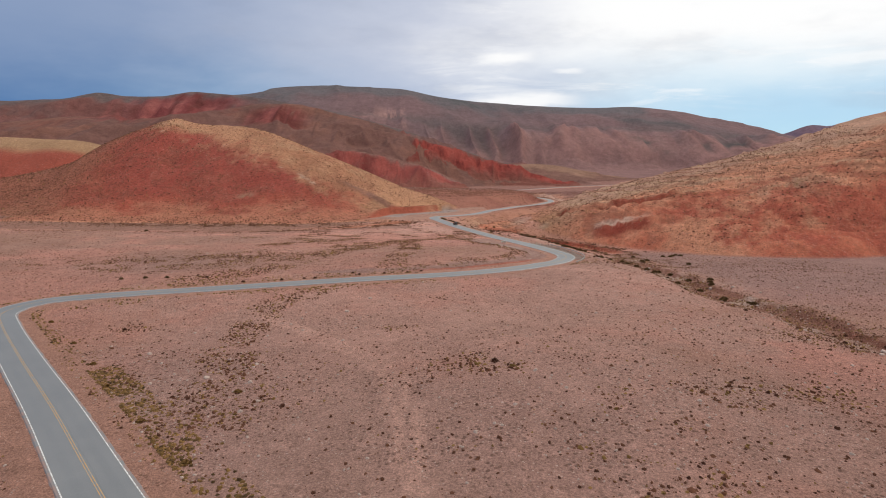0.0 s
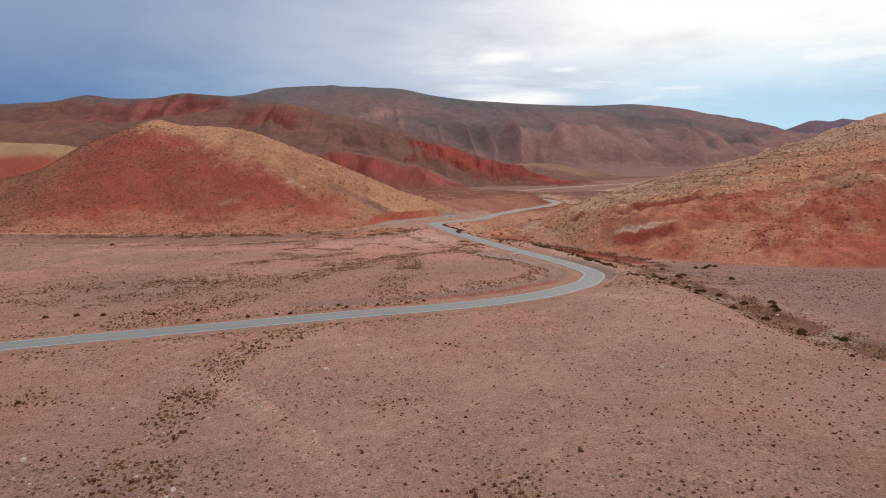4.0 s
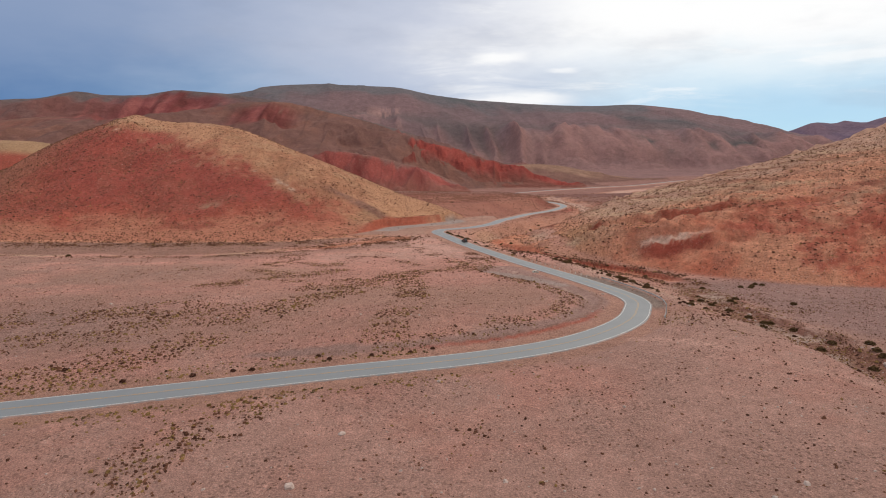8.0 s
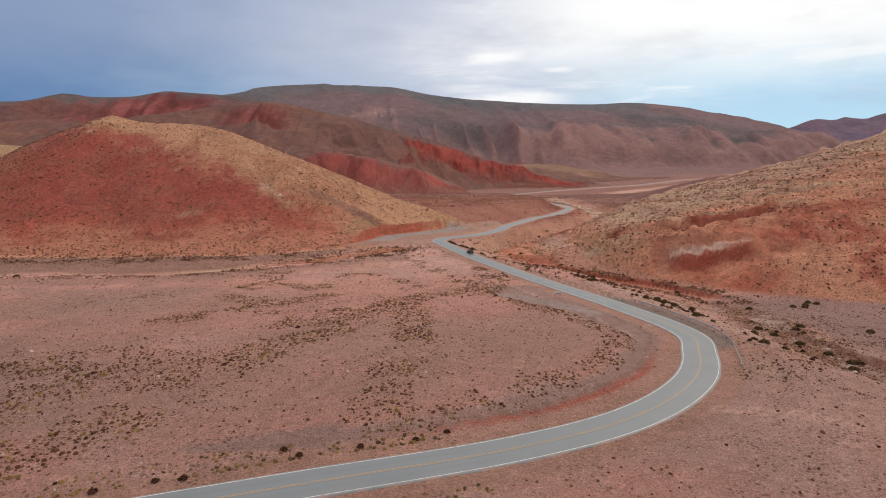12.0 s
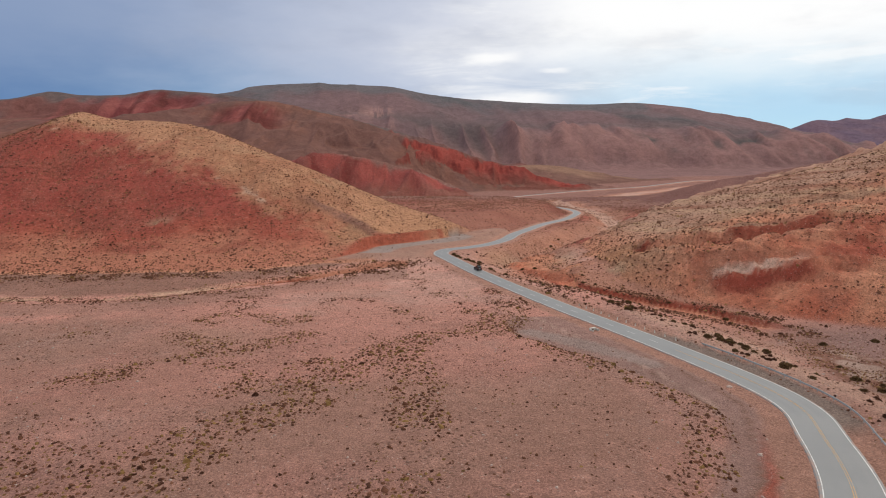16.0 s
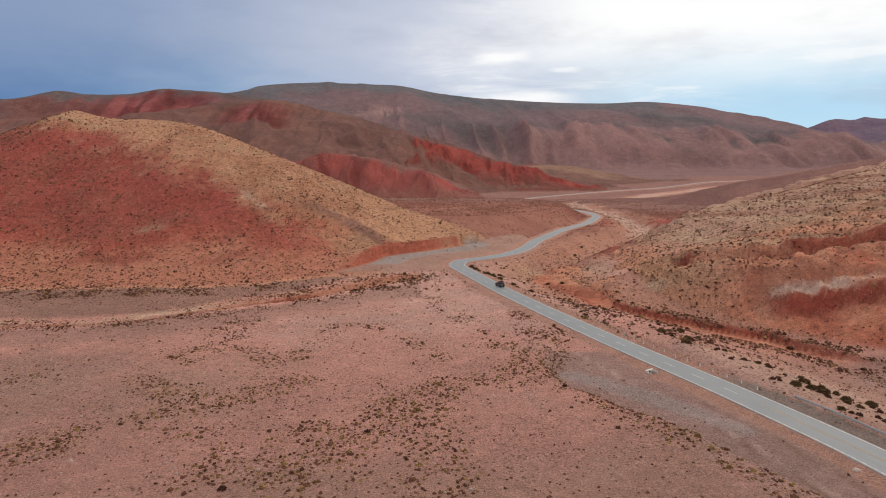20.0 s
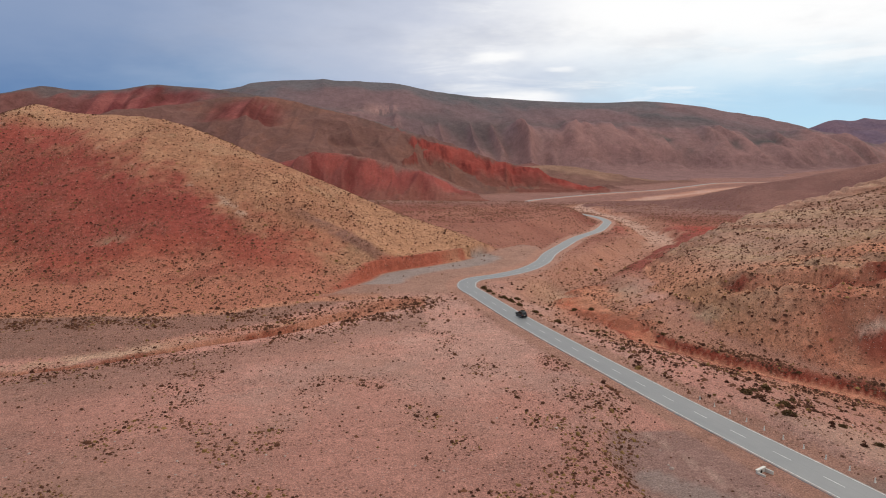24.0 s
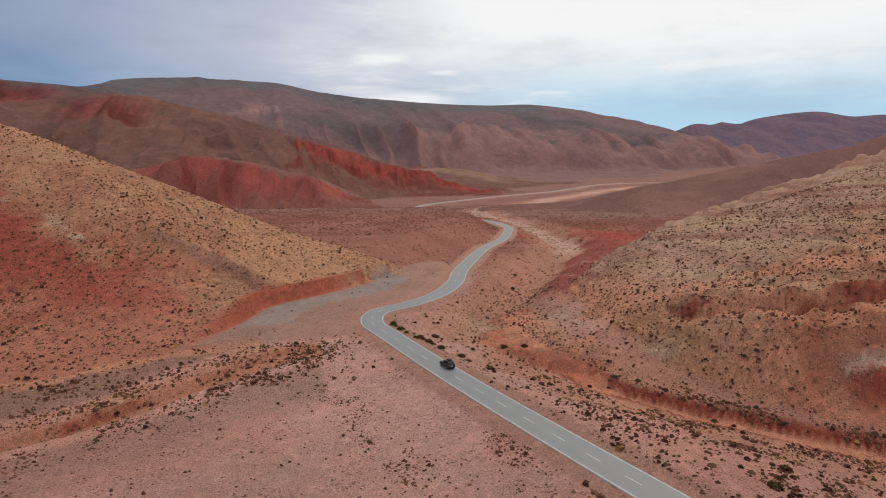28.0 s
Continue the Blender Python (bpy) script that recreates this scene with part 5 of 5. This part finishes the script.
def panel(corners, thick, material, name, parent, label=""):
    """A thin pane over four corners, thickened inwards."""
    bm = bmesh.new()
    a = [bm.verts.new(c) for c in corners]
    n = (Vector(corners[1]) - Vector(corners[0])).cross(Vector(corners[3]) - Vector(corners[0])).normalized() * thick
    b = [bm.verts.new(Vector(c) + n) for c in corners]
    bm.faces.new(a)
    bm.faces.new(b[::-1])
    for i in range(4):
        j = (i + 1) % 4
        bm.faces.new((a[j], a[i], b[i], b[j]))
    bmesh.ops.recalc_face_normals(bm, faces=bm.faces)
    return part(name, bm, material, parent, label)


def build_car(m):
    car = thing("car", m, "dark off-road car with loaded roof rack driving along the asphalt", "car")
    lower = [(-2.3, 0.5), (-2.32, 0.95), (-2.24, 1.08), (0.75, 1.1), (1.2, 1.06), (2.15, 0.98), (2.32, 0.8), (2.3, 0.5), (1.95, 0.42), (-1.95, 0.42)]
    body = part("body", side_shape(lower, 0.93, 0.07, 0.05), CAR_PAINT, car)
    part("cabin", side_shape([(-2.22, 1.07), (-2.05, 1.74), (-1.8, 1.8), (-0.1, 1.8), (0.12, 1.75), (0.85, 1.08)], 0.86, 0.16, 0.04), CAR_PAINT, car)
    part("bonnet", box((1.5, 1.2, 0.06), (0, 1.5, 1.02), 0.025, (0.92, 0.95)), CAR_PAINT, car)
    panel([(-0.70, 0.80, 1.13), (0.70, 0.80, 1.13), (0.62, 0.19, 1.70), (-0.62, 0.19, 1.70)], -0.05, CAR_GLASS, "windscreen", car, "dark tinted windscreen")
    panel([(0.66, -2.235, 1.14), (-0.66, -2.235, 1.14), (-0.60, -2.09, 1.66), (0.60, -2.09, 1.66)], -0.03, CAR_GLASS, "rear_window", car, "dark tinted rear window")
    for sgn in (-1, 1):
        for y0, y1, t0, t1 in ((-2.0, -1.25, -1.9, -1.25), (-1.15, -0.4, -1.15, -0.4), (-0.3, 0.62, -0.3, 0.1)):
            q = [(sgn * 0.862, y0, 1.14), (sgn * 0.862, y1, 1.14), (sgn * 0.75, t1, 1.66), (sgn * 0.75, t0, 1.66)]
            panel(q if sgn > 0 else q[::-1], 0.02, CAR_GLASS, "side_window", car, "dark tinted side window")
        part("mirror", box((0.2, 0.1, 0.16), (sgn * 1.0, 0.62, 1.1), 0.03), CAR_TRIM, car)
        part("side_step", tube(0.05, 2.2, "Y", (sgn * 0.95, -0.1, 0.4), 10), CAR_TRIM, car)
        part("headlight", box((0.36, 0.08, 0.16), (sgn * 0.68, 2.28, 0.74), 0.03), LAMP_CLEAR, car, "clear headlight")
        part("tail_light", box((0.14, 0.06, 0.42), (sgn * 0.8, -2.31, 0.72), 0.02), LAMP_RED, car, "red tail light")
        for y in (-1.0, -0.25):
            part("door_handle", box((0.03, 0.18, 0.04), (sgn * 0.91, y, 0.98), 0.01), CAR_TRIM, car)
        part("roof_rail", tube(0.025, 1.8, "Y", (sgn * 0.6, -0.95, 1.88), 8), CAR_TRIM, car)
        for y in (1.42, -1.42):
            part("wheel_arch", tube(0.47, 0.1, "X", (sgn * 0.89, y, 0.42), 20, 0.02), CAR_TRIM, car)
            tyre = part("wheel", tube(0.385, 0.25, "X", (sgn * 0.84, y, 0.385), 24, 0.05), TYRE, car)
            part("rim", tube(0.23, 0.27, "X", (sgn * 0.845, y, 0.385), 16, 0.02), RIM, tyre, "grey alloy rim")
    part("front_bumper", box((1.8, 0.22, 0.26), (0, 2.32, 0.42), 0.06), CAR_TRIM, car)
    part("rear_bumper", box((1.8, 0.2, 0.24), (0, -2.34, 0.42), 0.06), CAR_TRIM, car)
    part("grille", box((0.9, 0.05, 0.2), (0, 2.31, 0.72), 0.02), CAR_TRIM, car)
    part("number_plate", box((0.42, 0.02, 0.13), (0, -2.36, 0.78), 0.005), LAMP_CLEAR, car, "pale plain plate")
    for y in (-1.6, -0.95, -0.3):
        part("crossbar", box((1.24, 0.06, 0.04), (0, y, 1.9), 0.01), CAR_TRIM, car)
    part("roof_load", box((1.05, 1.15, 0.26), (0.02, -1.05, 1.94), 0.09, (0.88, 0.9)), CANVAS, car, "dusty dark canvas bundle")
    return car


def along(s, off, up=0.0):
    """A pose on the road, facing along it."""
    a, b = on_road(s - 1, off), on_road(s + 1, off)
    p = on_road(s, off, up)
    return Matrix.Translation(p) @ Matrix.Rotation(math.atan2(-(b.x - a.x), b.y - a.y), 4, "Z")


build_car(along(road_at(406), 1.65, 0.02))

# crash barrier on the outside of the bend
rail_a, rail_b = road_at(228), road_at(287)
start = on_road(rail_a, 7.3)
barrier = thing("guardrail", Matrix.Translation((start.x, start.y, ground_at(np.array([start.x]), np.array([start.y]))[0])),
                "galvanised steel crash barrier along the outside of the bend", "guardrail")
inv = barrier.matrix_world.inverted()


def beam(s0, s1):
    """A folded steel beam along the road."""
    section = [(0.0, 0.42), (0.05, 0.47), (0.05, 0.53), (0.0, 0.57), (0.0, 0.61), (0.05, 0.65), (0.05, 0.71), (0.0, 0.76), (0.03, 0.76), (0.08, 0.71), (0.08, 0.65), (0.03, 0.59),
               (0.08, 0.53), (0.08, 0.47), (0.03, 0.42)]
    bm = bmesh.new()
    rows = []
    for s in np.linspace(s0, s1, max(2, int((s1 - s0) / 1.3) + 1)):
        p = on_road(s, 7.3)
        g = ground_at(np.array([p.x]), np.array([p.y]))[0]
        row = []
        for o, h in section:
            q = on_road(s, 7.3 - o)
            row.append(bm.verts.new(inv @ Vector((q.x, q.y, g + h))))
        rows.append(row)
    for a, b in zip(rows, rows[1:]):
        for i in range(len(section)):
            j = (i + 1) % len(section)
            bm.faces.new((a[i], a[j], b[j], b[i]))
    bm.faces.new(rows[0][::-1])
    bm.faces.new(rows[-1])
    return bm


cuts = np.linspace(rail_a, rail_b, 12)
for s0, s1 in zip(cuts, cuts[1:]):
    part("beam", beam(s0, s1 + 0.2), STEEL, barrier)
for s in np.linspace(rail_a + 0.5, rail_b - 0.5, 17):
    p = on_road(s, 7.42)
    g = ground_at(np.array([p.x]), np.array([p.y]))[0]
    q = inv @ Vector((p.x, p.y, g))
    part("post", box((0.1, 0.14, 0.95), (q.x, q.y, q.z - 0.2), 0.01), STEEL, barrier)
p = on_road(rail_a - 0.2, 7.35)
q = inv @ Vector((p.x, p.y, ground_at(np.array([p.x]), np.array([p.y]))[0]))
part("end_piece", box((0.3, 0.3, 0.4), (q.x, q.y, q.z + 0.4), 0.08), STEEL, barrier, "rounded steel end piece")


def marker_post(m):
    post = thing("marker_post", m, "short whitewashed concrete marker post beside the road", "post", "roadside marker posts")
    part("shaft", box((0.17, 0.17, 0.78), (0, 0, -0.12), 0.02, (0.86, 0.86)), POST_WHITE, post)
    part("cap", box((0.15, 0.15, 0.08), (0, 0, 0.66), 0.03, (0.6, 0.6)), POST_WHITE, post)
    part("reflector", box((0.09, 0.012, 0.12), (0, -0.082, 0.48), 0.004), POST_DARK, post, "dark reflector plate")
    part("footing", box((0.34, 0.34, 0.1), (0, 0, -0.06), 0.02), CONCRETE, post)
    return post


first = None
for k, s in enumerate(np.arange(road_at(293), road_at(338), 3.9)):
    p = on_road(s, 5.6)
    m = Matrix.Translation((p.x, p.y, ground_at(np.array([p.x]), np.array([p.y]))[0])) @ Matrix.Rotation(0.15 + 0.1 * math.sin(3 * k), 4, "Z") @ Matrix.Rotation(0.04 * math.sin(5 * k), 4, "X")
    if first is None:
        first = marker_post(m)
    else:
        copy_thing(first, m)

# culvert head below the shoulder
cv = Vector((52.8, 307.5, 0))
cz = ground_at(np.array([cv.x]), np.array([cv.y]))[0]
culvert = thing("culvert", Matrix.Translation((cv.x, cv.y, cz)) @ Matrix.Rotation(radians(28), 4, "Z"), "white concrete culvert head with wing walls in the gravel", "culvert")
part("head_wall", box((2.0, 0.28, 0.75), (0, 0, -0.15), 0.03), CONCRETE, culvert)
part("coping", box((2.15, 0.4, 0.09), (0, 0, 0.6), 0.02), POST_WHITE, culvert, "white painted coping")
part("wing_wall", box((0.22, 1.3, 0.6), (1.05, -0.7, -0.15), 0.02), CONCRETE, culvert)
part("wing_wall", box((0.22, 1.3, 0.6), (-1.05, -0.7, -0.15), 0.02), CONCRETE, culvert)
# closed disc; the shade inside the pipe is put into its dark colour
part("pipe", tube(0.24, 0.06, "Y", (0, -0.15, 0.22), 16), HOLE, culvert, "dark pipe mouth")


# larger shrubs that stand out one by one
def shrub_crown(r, radius, height, leaves):
    """Many small leaf clumps on a dome, with gaps and an uneven outline."""
    bm = bmesh.new()
    for _ in range(leaves):
        a, b = r.uniform(0, 2 * math.pi), math.acos(1 - r.rand() * 0.98)
        k = radius * r.uniform(0.55, 1.08)
        c = Vector((math.cos(a) * math.sin(b) * k, math.sin(a) * math.sin(b) * k, math.cos(b) * height * r.uniform(0.5, 1.05) + 0.06))
        size = radius * r.uniform(0.14, 0.3)
        n = Vector(r.normal(size=3)).normalized()
        t = n.orthogonal().normalized()
        bn = n.cross(t)
        v = [bm.verts.new(c + (t * math.cos(q) + bn * math.sin(q)) * size * r.uniform(0.6, 1.1) + n * size * 0.25 * math.cos(2 * q)) for q in (0, 1.3, 2.5, 3.8, 5.1)]
        bm.faces.new(v[:3])
        bm.faces.new((v[0], v[2], v[3]))
        bm.faces.new((v[0], v[3], v[4]))
    return bm


def shrub_stems(r, radius, height):
    bm = bmesh.new()
    for _ in range(7):
        a = r.uniform(0, 2 * math.pi)
        d = Vector((math.cos(a) * radius * 0.7, math.sin(a) * radius * 0.7, height * r.uniform(0.5, 0.8)))
        o = d.orthogonal().normalized() * 0.03
        o2 = d.cross(o).normalized() * 0.03
        base = [bm.verts.new(o), bm.verts.new(-o * 0.5 + o2), bm.verts.new(-o * 0.5 - o2)]
        tip = bm.verts.new(d)
        for i in range(3):
            bm.faces.new((base[i], base[(i + 1) % 3], tip))
    return bm


def build_shrub(seed, radius, height, material, label):
    r = np.random.RandomState(seed)
    s = thing("shrub", Matrix(), label, "shrub", "large desert shrubs")
    part("crown", shrub_crown(r, radius * 0.8, height * 0.8, 130), material, s)
    part("stems", shrub_stems(r, radius, height), TWIG, s)
    return s


def on_ground(x, y, turn=0.0):
    return Matrix.Translation((x, y, ground_at(np.array([x]), np.array([y]))[0] - 0.05)) @ Matrix.Rotation(turn, 4, "Z")


SHRUBS = [build_shrub(11, 0.7, 0.62, SHRUB_DARK, "large dark brown desert shrub on stony soil"), build_shrub(12, 0.9, 0.72, SHRUB_GREEN, "broad olive-green desert shrub beside the gravel"),
          build_shrub(13, 0.6, 0.55, SHRUB_DARK, "round dark shrub on bare gravel"), build_shrub(14, 0.8, 0.6, SHRUB_STRAW, "straw-coloured dry bush on the verge"),
          build_shrub(15, 1.4, 1.1, SHRUB_GREEN, "tall olive-green bush in the stream bed")]
PLACES = [[(-45.2, 185.9), (-24.7, 189.4), (-34.3, 187.6), (15.2, 93.5), (-20.9, 258.9), (76, 300), (74, 332), (-57.3, 191.5), (36.4, 434.3)],
          [(-83.5, 194.2), (-76.4, 194.5), (-69.4, 192.6), (107.5, 277.6), (111.3, 272), (56.5, 372), (38.3, 432.1), (33.3, 447.2), (35, 439.3), (39.6, 427.5), (46.8, 418), (81.6, 404.5), (85.4, 400.5), (92.5, 381), (104, 373)],
          [(-13.7, 194.7), (-3.9, 195), (3.4, 196.4), (7.8, 198.2), (-27.9, 189.2), (31, 293.5), (-4, 274.5), (-62.3, 145), (-11.6, 193.4)],
          [(-68.5, 134.6), (-54.3, 112.8), (-45.9, 99.3), (-34.5, 83.4), (-81, 150), (-24.2, 69.8), (-24, 93)],
          [(147, 322), (144, 318), (150.6, 326), (104.6, 263.6), (105, 282.4), (102.3, 241.8), (134.2, 276.2), (111.4, 212), (114.3, 217.8), (103.2, 202.7), (116, 280), (112, 276), (102.5, 218.3), (104.3, 274), (105.3, 254), (108, 237), (109.2, 223.7), (109.8, 208), (107, 246), (152.5, 324), (141, 320), (37.6, 433.6), (34.2, 443.5), (39.2, 429.6), (33, 449.5), (41, 424)]]
extra = np.random.RandomState(21)
for proto, spots in zip(SHRUBS, PLACES):
    proto.matrix_world = on_ground(*spots[0])
    for x, y in spots[1:]:
        copy_thing(proto, on_ground(x, y, extra.uniform(0, 6.28)))
# along the foot of the bank and the wash
for k in range(165):
    if k < 60:
        p = on_road(extra.uniform(road_at(240), road_at(470)), extra.uniform(8, 26))
        x, y = p.x, p.y
    elif k >= 120:
        p = on_road(extra.uniform(road_at(245), road_at(335)), extra.uniform(9.8, 24))
        x, y = p.x, p.y
    elif k < 110:
        q = WASH[extra.randint(4, 42)]
        x, y = q[0] + extra.normal() * 7, q[1] + extra.normal() * 7
    else:
        q = GULLY[extra.randint(20, len(GULLY))]
        x, y = q[0] + extra.normal() * 8, q[1] + extra.normal() * 8
    if looked_up(INFO["road"], np.array([x]), np.array([y]))[0] < 9.5:
        continue
    copy_thing(SHRUBS[extra.choice([0, 1, 2, 2, 0, 4])], on_ground(x, y, extra.uniform(0, 6.28)))


# single pale boulders
def boulder(seed, size):
    r = np.random.RandomState(seed)
    bm = bmesh.new()
    bmesh.ops.create_icosphere(bm, subdivisions=2, radius=size)
    for v in bm.verts:
        k = 1 + 0.22 * math.sin(v.co.x * 5 / size + seed) * math.cos(v.co.y * 4 / size) + 0.16 * (r.rand() - 0.5)
        v.co = Vector((v.co.x * k * 1.25, v.co.y * k, v.co.z * k * 0.7))
    me = bpy.data.meshes.new("boulder")
    bm.to_mesh(me)
    bm.free()
    me.materials.append(STONE)
    return tagged(new("boulder", me), "pale rounded boulder lying on the gravel", "boulder", "pale boulders")


BOULDERS = [boulder(3, 0.45), boulder(4, 0.32), boulder(5, 0.6)]
SPOTS = [(63.6, 262.5), (-45, 140), (108, 205), (112, 214), (104, 226), (101, 240), (118, 192), (124, 186), (108, 258), (-31, 101), (-20, 88), (100, 118), (93, 110), (80, 101), (-12, 150), (-7, 163), (105, 250), (113, 200)]
for k, (x, y) in enumerate(SPOTS):
    b = BOULDERS[k % 3]
    m = on_ground(x, y, k * 1.3) @ Matrix.Translation((0, 0, 0.12))
    if k < 3:
        b.matrix_world = m
    else:
        copy_thing(b, m)
